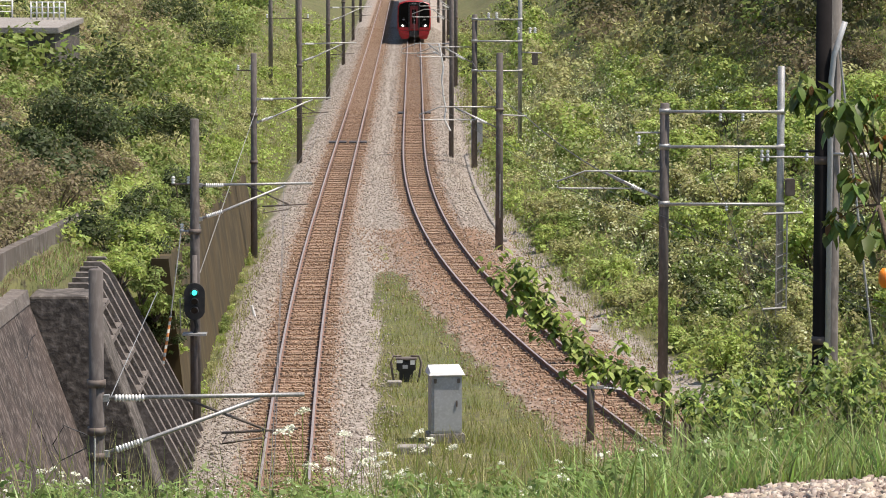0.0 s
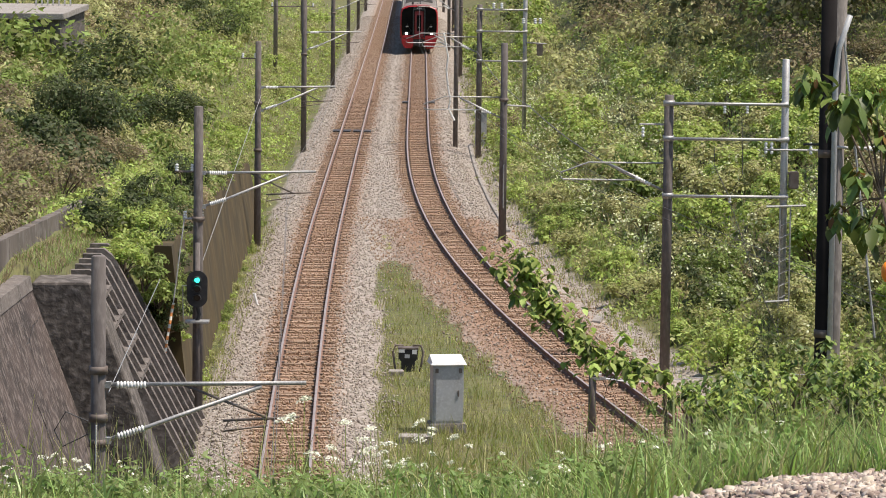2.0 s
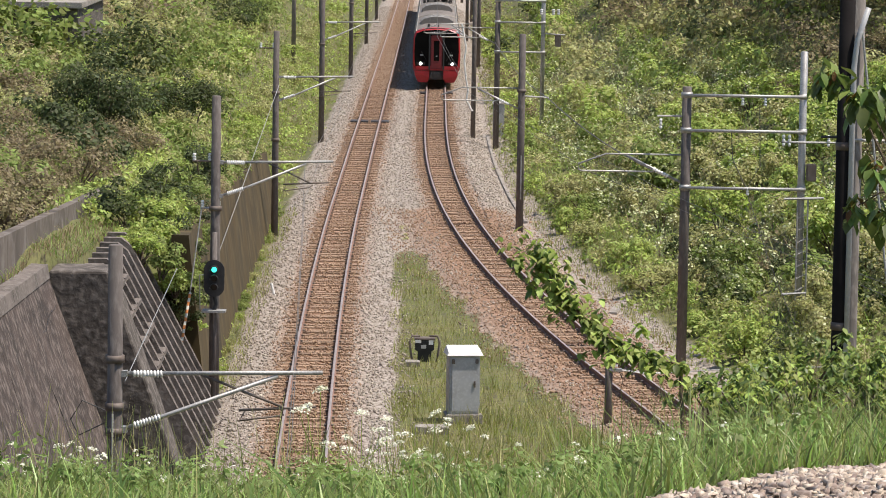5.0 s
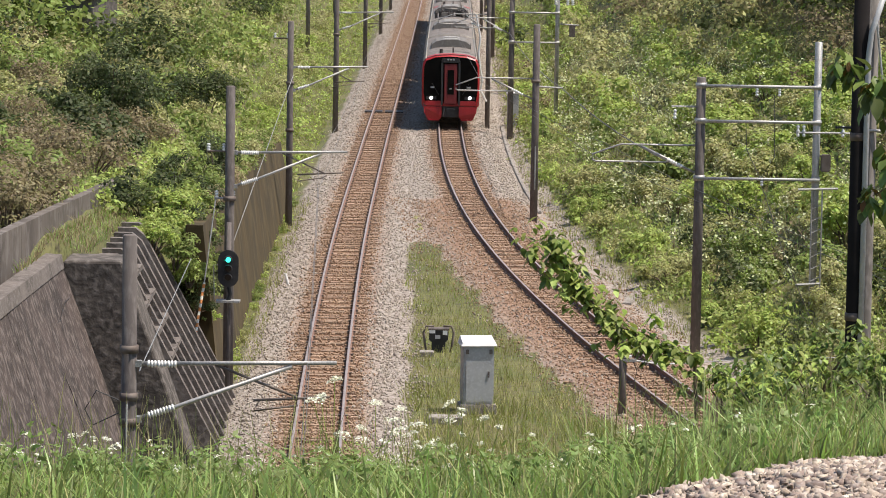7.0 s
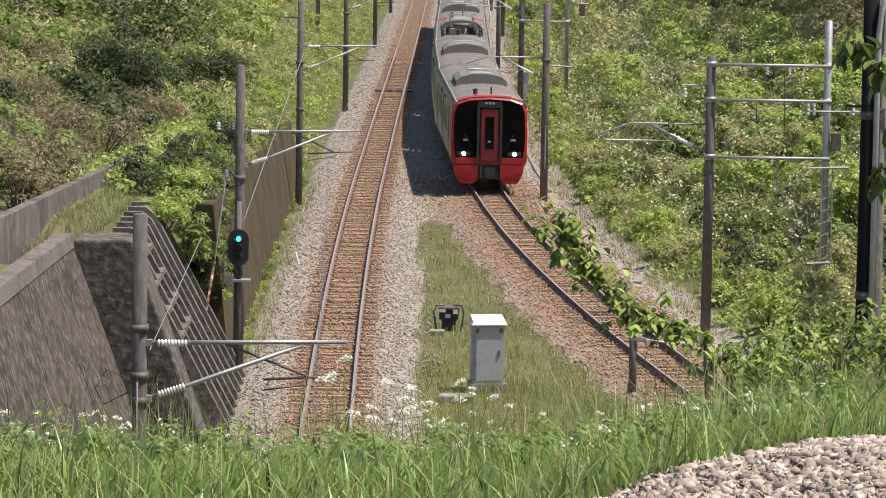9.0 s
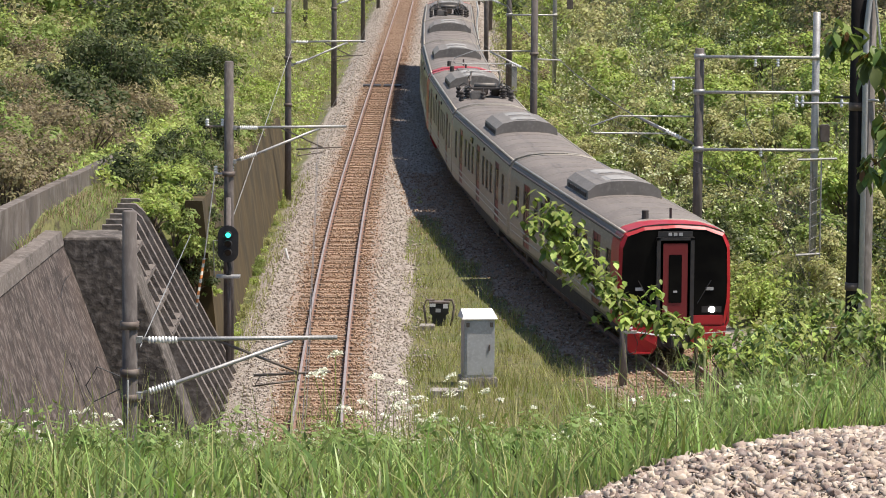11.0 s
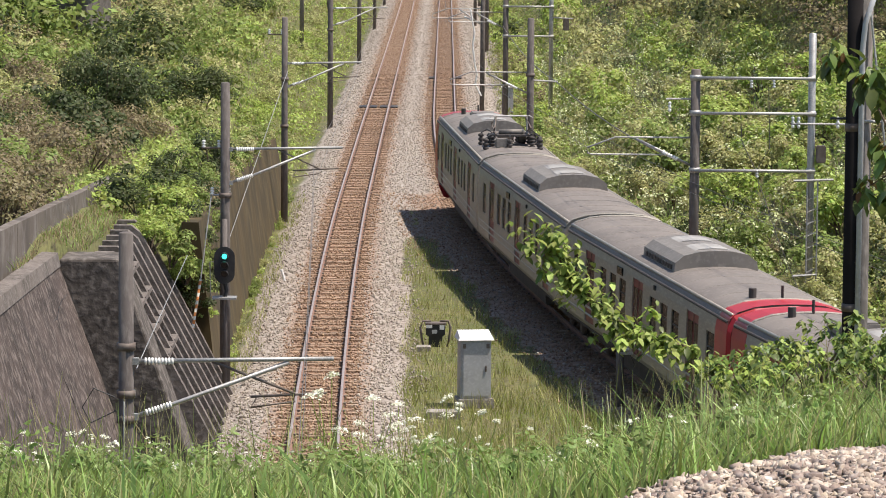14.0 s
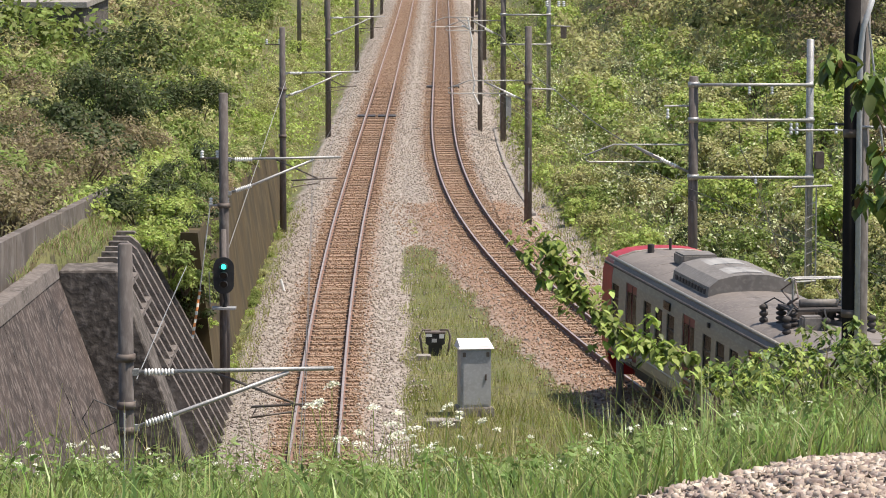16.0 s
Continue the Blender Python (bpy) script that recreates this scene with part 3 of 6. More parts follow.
def mast(name, x, y, top, r, material, label, base=None, taper=0.85, group="line masts"):
    z0 = (gz(x, y) if base is None else base) - 0.3
    ob = empty(name, x, y, z0, label, "mast", group)
    part("shaft", Geo().tube([(0, 0, 0), (0, 0, (top - z0) * 0.5), (0, 0, top - z0 - 0.02), (0, 0, top - z0)],
                             [r, r * (1 + taper) / 2, r * taper, r * taper * 0.8], 14), material, ob, smooth=True)
    return ob, z0


def band(ob, z0, z, r):
    part("band", Geo().tube([(0, 0, z - z0 - 0.06), (0, 0, z - z0 + 0.06)], r, 14), M["steel_rust"], ob, smooth=True)


def bracket(ob, z0, z, reach, side, r=0.035, drop=0.85):
    """Hinged cantilever: top tube, raking tube, insulators, registration arm."""
    h = z - z0
    s = side
    for a, b in (((s * 0.28, 0, h), (s * 0.75, 0, h)), ((s * 0.30, 0, h - drop + 0.03), (s * 0.72, 0, h - drop + 0.17))):
        part("insulator", insulator(Geo(), a, b, 0.058, 9), M["porcelain"], ob, "white ribbed porcelain insulator", True)
    part("top_tube", Geo().tube([(s * 0.12, 0, h), (s * reach, 0, h + 0.06)], r, 8), M["zinc"], ob, smooth=True)
    part("raking_tube", Geo().tube([(s * 0.12, 0, h - drop - 0.03), (s * 0.7, 0, h - drop + 0.16), (s * (reach - 0.7), 0, h + 0.0)], r, 8), M["zinc"], ob, smooth=True)
    g = Geo()
    g.tube([(s * 1.35, 0, h), (s * (reach - 0.6), 0, h - 0.5)], 0.022, 6)
    g.tube([(s * (reach - 1.3), 0, h - 0.55), (s * (reach - 0.1), 0, h - 0.48)], 0.022, 6)
    g.tube([(s * (reach - 1.2), 0, h - 0.55), (s * (reach - 1.3), 0, h - 0.72), (s * (reach - 0.6), 0, h - 0.62)], 0.016, 6)
    part("registration_arm", g, M["steel_rust"], ob, smooth=True)
    for a in (h, h - drop - 0.03):
        part("hinge", Geo().box((s * 0.12, 0, a), (0.16, 0.12, 0.1)), M["zinc"], ob)


def loop_bracket(ob, z0, z, reach, side):
    """Pull-off bracket with a bent pipe on the outside of the curve."""
    h, s = z - z0, side
    part("top_tube", Geo().tube([(s * 0.1, 0, h), (s * (reach - 0.8), 0, h), (s * reach, 0, h - 0.3), (s * reach, 0, h - 0.46),
                                 (s * (reach - 0.1), 0, h - 0.5), (s * 0.9, 0, h - 0.5)], 0.025, 8), M["zinc"], ob, smooth=True)
    part("raking_tube", Geo().tube([(s * 0.12, 0, h - 0.8), (s * (reach - 1.4), 0, h - 0.04)], 0.035, 8), M["zinc"], ob, smooth=True)
    ins = Geo()
    insulator(ins, (s * 0.5, 0, h - 0.63), (s * 0.95, 0, h - 0.42), 0.06)
    part("insulator", ins, M["porcelain"], ob, "white ribbed porcelain insulators", True)


def cross_arm(ob, z0, z, xa, xb, mat_=None, r=0.03):
    part("cross_arm", Geo().tube([(xa, 0, z - z0), (xb, 0, z - z0)], r, 6), mat_ or M["steel_rust"], ob)
    for e in (xa + 0.06, xb - 0.06):
        part("pin_insulator", insulator(Geo(), (e, 0, z - z0), (e, 0, z - z0 + 0.2), 0.05, 3), M["porcelain"], ob, smooth=True)


LW = "weathered brown-grey concrete mast carrying the overhead line"


def left_masts():
    m, z0 = mast("line_mast", -4.96, 57, 7.75, 0.135, M["pole"], "grey concrete mast with a cantilever over the straight track", base=0.0)
    bracket(m, z0, 5.72, 3.25, 1)
    for z in (5.95, 5.2, 4.8):
        band(m, z0, z, 0.15)
    g = Geo().tube([(-0.15, -0.1, 4.95 - z0), (-0.55, -0.1, 4.75 - z0), (-0.68, -0.1, 5.0 - z0), (-0.5, -0.1, 5.3 - z0), (-0.15, -0.1, 5.15 - z0)], 0.012, 6)
    part("cable_loop", g, M["black"], m)
    part("earth_cable", Geo().tube([(-0.02, -0.16, 5.1 - z0), (-0.02, -0.165, 0.3)], 0.014, 6), M["white_paint"], m)
    m, z0 = mast("line_mast", -5.70, 95.2, 7.68, 0.14, M["pole"], LW)
    bracket(m, z0, 5.95, 3.05, 1)
    cross_arm(m, z0, 5.98, -0.62, -0.1)
    band(m, z0, 4.75, 0.17)
    cross_arm(m, z0, 4.75, -0.4, 0.15, M["zinc"])
    part("stay", Geo().tube([(-0.36, 0, 4.75 - z0), (-0.6, -0.6, 2.6 - z0), (-0.78, -1.0, 1.35 - z0)], 0.018, 6), M["zinc"], m)
    part("stay_guard", Geo().tube([(-0.6, -0.6, 2.6 - z0), (-0.78, -1.0, 1.35 - z0)], 0.035, 8), M["orange_white"], m, "orange and white striped guard")
    m, z0 = mast("line_mast", -6.12, 140, 7.35, 0.135, M["pole"], LW)
    bracket(m, z0, 5.6, 2.95, 1)
    cross_arm(m, z0, 6.7, -0.65, -0.05)
    band(m, z0, 5.0, 0.16)
    band(m, z0, 3.2, 0.16)
    for y, x, t in ((187, -5.85, 8.2), (243, -5.7, 9.0), (290, -5.6, 9.0), (336, -5.6, 9.0), (382, -5.6, 9.0)):
        m, z0 = mast("line_mast", x, y, t, 0.15, M["pole"], LW)
        bracket(m, z0, 5.7, 2.9, 1)
        cross_arm(m, z0, 7.0, -1.7, 0.5)
        band(m, z0, 4.6, 0.17)
    # distribution poles on the left bank
    for x, y, t in ((-9.5, 243, 11.5), (-9.3, 292, 12.5)):
        m, z0 = mast("utility_pole", x, y, t, 0.15, M["pole_grey"], "grey concrete utility pole with transformers on the bank", group="utility poles")
        cross_arm(m, z0, t - 1.5, -0.9, 0.9)
        cross_arm(m, z0, t - 2.6, -0.7, 0.7)
        part("transformer", Geo().tube([(0.3, 0, t - 4.4 - z0), (0.3, 0, t - 3.6 - z0)], 0.25, 12), M["cabinet"], m, smooth=True)


def frame_mast(x0, x1, y, top0, top1, beams, r=0.15):
    """Two posts with cross beams beside the curved track."""
    ob = empty("portal_mast", x0, y, gz(x0, y) - 0.3, "dark concrete mast tied by galvanised beams to a steel post", "mast", "portal masts")
    z0 = ob.matrix_basis.translation.z
    w = x1 - x0
    part("post", Geo().tube([(0, 0, 0), (0, 0, top0 - z0 - 0.02), (0, 0, top0 - z0)], [r, r * 0.9, r * 0.7], 14), M["pole"], ob, "dark weathered concrete post", True)
    b1 = gz(x1, y) - z0 - 0.3
    part("post", Geo().tube([(w, 0, b1), (w, 0, top1 - z0 - 0.02), (w, 0, top1 - z0)], [r * 0.72, r * 0.72, r * 0.5], 12), M["zinc"], ob, "galvanised steel post", True)
    for z in beams:
        part("beam", Geo().tube([(-0.12, -0.14, z - z0), (w + 0.12, -0.14, z - z0)], 0.045, 8), M["zinc"], ob, smooth=True)
        for e in (0, w):
            part("clamp", Geo().tube([(e, 0, z - z0 - 0.08), (e, 0, z - z0 + 0.08)], r * (1.12 if e == 0 else 0.85), 12), M["zinc"], ob, smooth=True)
    return ob, z0, w, b1


def right_masts():
    ob, z0, w, b1 = frame_mast(7.24, 10.6, 106, 7.48, 8.55, (7.24, 6.22, 4.56))
    loop_bracket(ob, z0, 5.5, 3.1, -1)
    for e, y, za, zb in ((1.6, -0.14, 7.2, 6.96), (2.25, -0.14, 7.2, 6.96), (1.8, -0.14, 4.6, 4.36), (-0.75, -0.1, 6.25, 6.55),
                         (w - 0.55, -0.14, 5.8, 6.15), (w - 0.38, -0.14, 5.8, 6.15), (w + 0.75, -0.14, 5.8, 6.15)):
        part("insulator", insulator(Geo(), (e, y, za - z0), (e, y, zb - z0), 0.048, 3), M["porcelain"], ob, "white porcelain insulator", True)
    part("side_arm", Geo().tube([(-0.85, 0, 6.62 - z0), (0, 0, 6.62 - z0)], 0.03, 6), M["zinc"], ob)
    part("side_arm", Geo().tube([(w - 0.6, -0.14, 5.93 - z0), (w + 1.0, -0.14, 5.93 - z0)], 0.035, 6), M["zinc"], ob)
    part("switch_box", Geo().box((w + 0.28, -0.05, 5.05 - z0), (0.28, 0.25, 0.5), bev=0.03), M["steel_rust"], ob)
    part("side_arm", Geo().tube([(w - 0.5, -0.14, 4.28 - z0), (w + 0.65, -0.14, 4.32 - z0)], 0.04, 6), M["zinc"], ob)
    part("side_arm", Geo().tube([(w - 0.5, -0.14, 1.5 - z0), (w + 0.2, -0.14, 1.55 - z0)], 0.04, 6), M["zinc"], ob)
    g = Geo()
    g.tube([(w - 0.1, -0.12, b1), (w - 0.1, -0.12, 4.3 - z0)], 0.025, 6)
    g.tube([(w + 0.2, -0.12, b1 + 0.4), (w + 0.2, -0.12, 4.3 - z0)], 0.025, 6)
    for i in range(9):
        g.tube([(w - 0.1, -0.12, 0.9 + b1 + 0.35 * i), (w + 0.2, -0.12, 1.05 + b1 + 0.35 * i)], 0.012, 4)
    part("conduit_ladder", g, M["zinc"], ob)
    g = Geo()
    g.tube([(1.3, -0.1, 6.2 - z0), (1.35, -0.1, 5.4 - z0), (1.75, -0.1, 4.6 - z0)], 0.012, 5)
    g.tube([(2.1, -0.1, 7.0 - z0), (2.15, -0.1, 5.2 - z0), (1.8, -0.1, 4.6 - z0)], 0.012, 5)
    g.tube([(1.8, -0.1, 4.4 - z0), (2.4, -0.6, 2.6 - z0), (3.3, -1.2, b1 + 0.4)], 0.01, 5)
    part("jumper_cable", g, M["wire"], ob)
    m, z0 = mast("line_mast", 3.3, 142, 7.3, 0.155, M["pole"], LW)
    loop_bracket(m, z0, 5.2, 3.1, -1)
    part("side_arm", Geo().tube([(0, 0, 4.9 - z0), (1.05, 0, 4.85 - z0)], 0.035, 6), M["zinc"], m)
    band(m, z0, 5.1, 0.18)
    part("earth_pipe", Geo().tube([(0.02, -0.16, 2.6 - z0), (0.02, -0.165, 0.9 - z0)], 0.03, 6), M["zinc"], m)
    m, z0 = mast("line_mast", 1.92, 190, 9.0, 0.13, M["pole"], LW)
    loop_bracket(m, z0, 5.6, 2.6, -1)
    g = Geo().tube([(-0.65, -0.1, 5.6 - z0), (-0.42, -0.12, 4.4 - z0), (-0.5, -0.12, 3.7 - z0), (-0.4, -0.12, 2.8 - z0), (-0.28, -0.12, 2.2 - z0), (-0.36, -0.12, 1.7 - z0), (-0.05, -0.16, 1.1 - z0)], 0.055, 6)
    part("white_conduit", g, M["white_paint"], m, "white sleeved cable hanging down the mast")
    ob, z0, w, b1 = frame_mast(3.05, 5.35, 186, 7.25, 9.4, (7.0, 5.9, 4.4), 0.15)
    loop_bracket(ob, z0, 5.6, 2.9, -1)
    for e in (0.7, 1.1, w - 0.1, w + 0.5, w + 0.75):
        za = 7.05 if e < 1.5 else 6.3
        part("insulator", insulator(Geo(), (e, -0.14, za - z0), (e, -0.14, za + 0.3 - z0), 0.08, 3), M["porcelain"], ob, "white porcelain insulator", True)
    part("switch_box", Geo().box((w + 0.75, 0, 5.0 - z0), (0.3, 0.3, 0.6), bev=0.03), M["steel_rust"], ob)
    part("side_arm", Geo().tube([(w, 0, 5.35 - z0), (w + 1.1, 0, 5.3 - z0)], 0.035, 6), M["zinc"], ob)
    for x, y, t in ((2.45, 240, 9), (2.95, 262, 9), (2.4, 300, 9), (3.1, 338, 9), (2.5, 385, 9)):
        m, z0 = mast("line_mast", x, y, t, 0.14, M["pole"], LW)
        loop_bracket(m, z0, 5.7, 2.6, -1)
        band(m, z0, 4.4, 0.16)
        cross_arm(m, z0, 6.8, -0.8, 1.6)
    # paired poles close by the bank
    m, z0 = mast("utility_pole", 6.13, 55, 12.5, 0.118, M["pole_dark"], "black-coated utility pole with a pale steel conduit", taper=1.0, group="utility poles")
    part("conduit", Geo().tube([(0.10, -0.13, 2.2), (0.10, -0.13, 10.8 - z0), (0.14, -0.13, 11.2 - z0), (0.3, -0.13, 11.7 - z0)], 0.042, 8), M["cabinet"], m, "pale grey conduit", True)
    for z in (9.62, 6.9, 5.5):
        band(m, z0, z, 0.13)
    part("step_bolt", Geo().tube([(-0.35, 0, 9.75 - z0), (0, 0, 9.75 - z0)], 0.02, 6), M["black"], m)
    m, z0 = mast("utility_pole", 6.44, 56.4, 12.5, 0.125, M["pole_grey"], "grey concrete utility pole on the near bank", taper=0.95, group="utility poles")
    part("side_arm", Geo().tube([(-0.1, -0.12, 9.62 - z0), (1.1, -0.12, 9.6 - z0)], 0.025, 6), M["zinc"], m)
    ins = Geo()
    insulator(ins, (0.45, -0.12, 9.6 - z0), (0.85, -0.12, 9.6 - z0), 0.05, 5)
    part("insulator", ins, M["porcelain"], m, smooth=True)
    part("guy", Geo().tube([(0.05, -0.13, 11.4 - z0), (0.62, -0.3, 6.7 - z0)], 0.02, 6), M["zinc"], m)


def stripes():
    m = mat("orange_white", (0.8, 0.78, 0.72), 0.6)
    N, L = m.node_tree.nodes, m.node_tree.links
    w = N.new("ShaderNodeTexWave")
    w.bands_direction = "Z"
    w.inputs["Scale"].default_value = 1.6
    r = N.new("ShaderNodeValToRGB")
    r.color_ramp.interpolation = "CONSTANT"
    r.color_ramp.elements[0].color = (0.75, 0.28, 0.08, 1)
    r.color_ramp.elements[1].position, r.color_ramp.elements[1].color = 0.5, (0.8, 0.78, 0.7, 1)
    tc = N.new("ShaderNodeTexCoord")
    L.new(tc.outputs["Object"], w.inputs[0])
    L.new(w.outputs[1], r.inputs[0])
    L.new(r.outputs[0], N["Principled BSDF"].inputs["Base Color"])
    return m


M["orange_white"] = stripes()
left_masts()
right_masts()


def wires():
    def sag(pts, drop):
        out = []
        for (a, b) in zip(pts[:-1], pts[1:]):
            for i in range(8):
                f = i / 8
                p = Vector(a).lerp(Vector(b), f)
                p.z -= drop * 4 * f * (1 - f)
                out.append(p)
        return out + [Vector(pts[-1])]
    lt = [(float(left_x(y)) + o, y, z) for y, o, z in ((20, 0, 5.7), (57, 0.2, 5.78), (95.2, -0.2, 6.0), (140, 0.2, 5.65), (187, -0.2, 5.75), (243, 0.2, 5.75), (336, 0, 5.75), (500, 0, 5.75))]
    rt = []
    for s in (100, 240, 335, 380, 433, 478.2, 515, 560, 610):
        x, y, th = on_curve(s)
        rt.append((x, y, 5.6))
    for pts, nm in ((lt, "straight"), (rt, "curved")):
        w = empty("overhead_wire", 0, 0, 0, "thin dark overhead wires above the %s track" % nm, "wire", "overhead wires")
        part("messenger_wire", Geo().tube(sag(pts, 0.35), 0.007, 5), M["wire"], w)
        part("contact_wire", Geo().tube([(p[0], p[1], 5.05) for p in pts], 0.007, 5), M["wire"], w)
    fd = empty("feeder_wire", 0, 0, 0, "dark feeder cable strung between the masts", "wire", "overhead wires")
    part("cable", Geo().tube(sag([(2.9, 186, 4.9), (4.3, 142, 4.85), (7.1, 106, 4.7)], 0.3), 0.02, 5), M["wire"], fd)
    gy = empty("guy_wire", 0, 0, 0, "slack guy wire running from a mast to the wall", "wire", "overhead wires")
    part("cable", Geo().tube([(-6.0, 139.9, 5.3), (-6.6, 100, 1.0)], 0.012, 5), M["zinc"], gy)
    gy = empty("guy_wire", 0, 0, 0, "taut guy wires from the grey mast down the bank", "wire", "overhead wires")
    part("cable", Geo().tube([(-4.8, 57.0, 5.6), (-5.9, 84, 4.4)], 0.008, 5), M["zinc"], gy)


wires()


# ---- trackside equipment ----
def signal():
    x, y = -5.66, 94.4
    ob = empty("railway_signal", x, y, gz(x, y) - 0.3, "black oval colour-light signal showing green on a slim post", "signal")
    z0 = ob.matrix_basis.translation.z
    part("post", Geo().tube([(0, 0, 0), (0, 0, 4.2 - z0)], 0.065, 10), M["pole"], ob, smooth=True)
    hz = 3.02
    bm = Geo()
    prof = []
    for i in range(28):
        a = 2 * math.pi * i / 28
        prof.append((0.27 * math.cos(a), 0.27 * math.sin(a) + (0.21 if math.sin(a) >= 0 else -0.21)))
    bm.add(*prism([(p[0], -0.18, p[1] + hz - z0) for p in prof], [(p[0], -0.14, p[1] + hz - z0) for p in prof]))
    part("head", bm, M["black"], ob, "black oval backplate")
    part("housing", Geo().box((0, -0.03, hz - z0), (0.3, 0.22, 0.75), bev=0.04), M["black"], ob)
    for i, z in enumerate((0.23, 0.0, -0.23)):
        lens = Geo().tube([(0, -0.185, hz + z - z0), (0, -0.2, hz + z - z0)], 0.066 if i == 0 else 0.08, 16)
        part("lens", lens, M["green_lamp"] if i == 0 else M["lens_off"], ob, "lit green lens" if i == 0 else "dark unlit lens")
        vis, n = Geo(), 12
        vs, fs = [], []
        for k in range(n + 1):
            a = math.pi * (-0.1 + 1.2 * k / n)
            c, s = math.cos(a), math.sin(a)
            for q, yy in ((0.10, -0.18), (0.10, -0.40), (0.108, -0.40), (0.108, -0.18)):
                vs.append((q * c, yy, hz + z - z0 + q * s))
        for k in range(n):
            fs += [(4 * k + j, 4 * k + (j + 1) % 4, 4 * k + 4 + (j + 1) % 4, 4 * k + 4 + j) for j in range(4)]
        part("visor", vis.add(vs, fs), M["black"], ob)
    part("neck", Geo().tube([(0, -0.06, 2.15 - z0), (0.05, -0.06, 2.35 - z0), (0, -0.06, 2.6 - z0)], 0.06, 8), M["black"], ob)
    part("platform", Geo().box((0, -0.1, 2.17 - z0), (0.62, 0.45, 0.05)), M["zinc"], ob, "small grey service platform")
    part("ladder", Geo().tube([(-0.36, -0.1, 2.2 - z0), (-0.38, -0.1, 3.1 - z0), (-0.25, -0.1, 3.1 - z0)], 0.015, 6), M["zinc"], ob)


signal()


def relay_cabinet():
    x, y = 0.79, 92.2
    z0 = -0.3
    ob = empty("relay_cabinet", x, y, z0, "grey metal trackside cabinet with a sloping white lid", "cabinet", rz=8)
    part("plinth", Geo().box((0, 0, 0.08), (0.92, 0.75, 0.3), bev=0.02), M["concrete_pale"], ob)
    part("body", Geo().box((0, 0, 0.98), (0.78, 0.6, 1.5), bev=0.02), M["cabinet"], ob)
    lid = [(-0.46, -0.38, 1.73), (0.46, -0.38, 1.73), (0.46, 0.38, 1.73), (-0.46, 0.38, 1.73),
           (-0.42, -0.34, 1.80), (0.42, -0.34, 1.80), (0.40, 0.30, 1.92), (-0.40, 0.30, 1.92)]
    part("lid", Geo().add(lid, [(0, 3, 2, 1), (4, 5, 6, 7), (0, 1, 5, 4), (1, 2, 6, 5), (2, 3, 7, 6), (3, 0, 4, 7)]), M["white_paint"], ob, "white painted sloping lid")
    d = part("door", Geo().box((0, -0.31, 0.98), (0.66, 0.02, 1.36), bev=0.008), M["cabinet"], ob)
    part("handle", Geo().box((0.25, -0.335, 1.0), (0.04, 0.03, 0.16), bev=0.008), M["steel_rust"], d)
    for dx in (-0.3, 0.3):
        part("bracket", Geo().box((dx, -0.33, 1.58), (0.08, 0.03, 0.12), bev=0.01), M["steel_rust"], ob)


relay_cabinet()


def point_box():
    x, y = -0.22, 103.5
    ob = empty("bond_box", x, y, gz(x, y), "dark metal junction box on a bent pipe frame beside the track", "junction box")
    ob.scale = (1.3, 1.3, 1.25)
    part("case", Geo().box((0, 0, 0.38), (0.42, 0.32, 0.26), bev=0.03), M["black"], ob)
    part("lid", Geo().box((0, 0, 0.53), (0.46, 0.36, 0.04), bev=0.012), M["steel_rust"], ob)
    for s in (-1, 1):
        part("frame_pipe", Geo().tube([(s * 0.24, -0.1, -0.1), (s * 0.3, -0.1, 0.2), (s * 0.33, -0.1, 0.45), (s * 0.28, -0.1, 0.6), (s * 0.1, -0.1, 0.6)], 0.025, 8), M["steel_rust"], ob, smooth=True)
    part("plate", Geo().box((-0.02, -0.17, 0.36), (0.11, 0.02, 0.08)), M["cabinet"], ob, "pale label plate")
    part("plate", Geo().box((-0.14, -0.17, 0.48), (0.13, 0.02, 0.07)), M["white_paint"], ob, "white label plate")
    part("plate", Geo().box((0.14, -0.17, 0.46), (0.1, 0.02, 0.1)), M["white_paint"], ob, "white label plate")
    part("foot", Geo().box((0, 0, 0.12), (0.3, 0.25, 0.3)), M["black"], ob)
    x, y = -0.55, 102.6
    ob = empty("cable_pit", x, y, gz(x, y), "small flat concrete cable pit cover in the ballast", "pit cover", "pit covers")
    part("cover", Geo().box((0, 0, 0.06), (0.42, 0.5, 0.14), bev=0.02), M["concrete_pale"], ob)
    x, y = 0.02, 90.4
    ob = empty("cable_pit", x, y, gz(x, y), "low concrete cable trough lid beside the cabinet", "pit cover", "pit covers")
    part("cover", Geo().box((0, 0, 0.08), (0.85, 0.6, 0.2), bev=0.02), M["concrete_pale"], ob)


point_box()


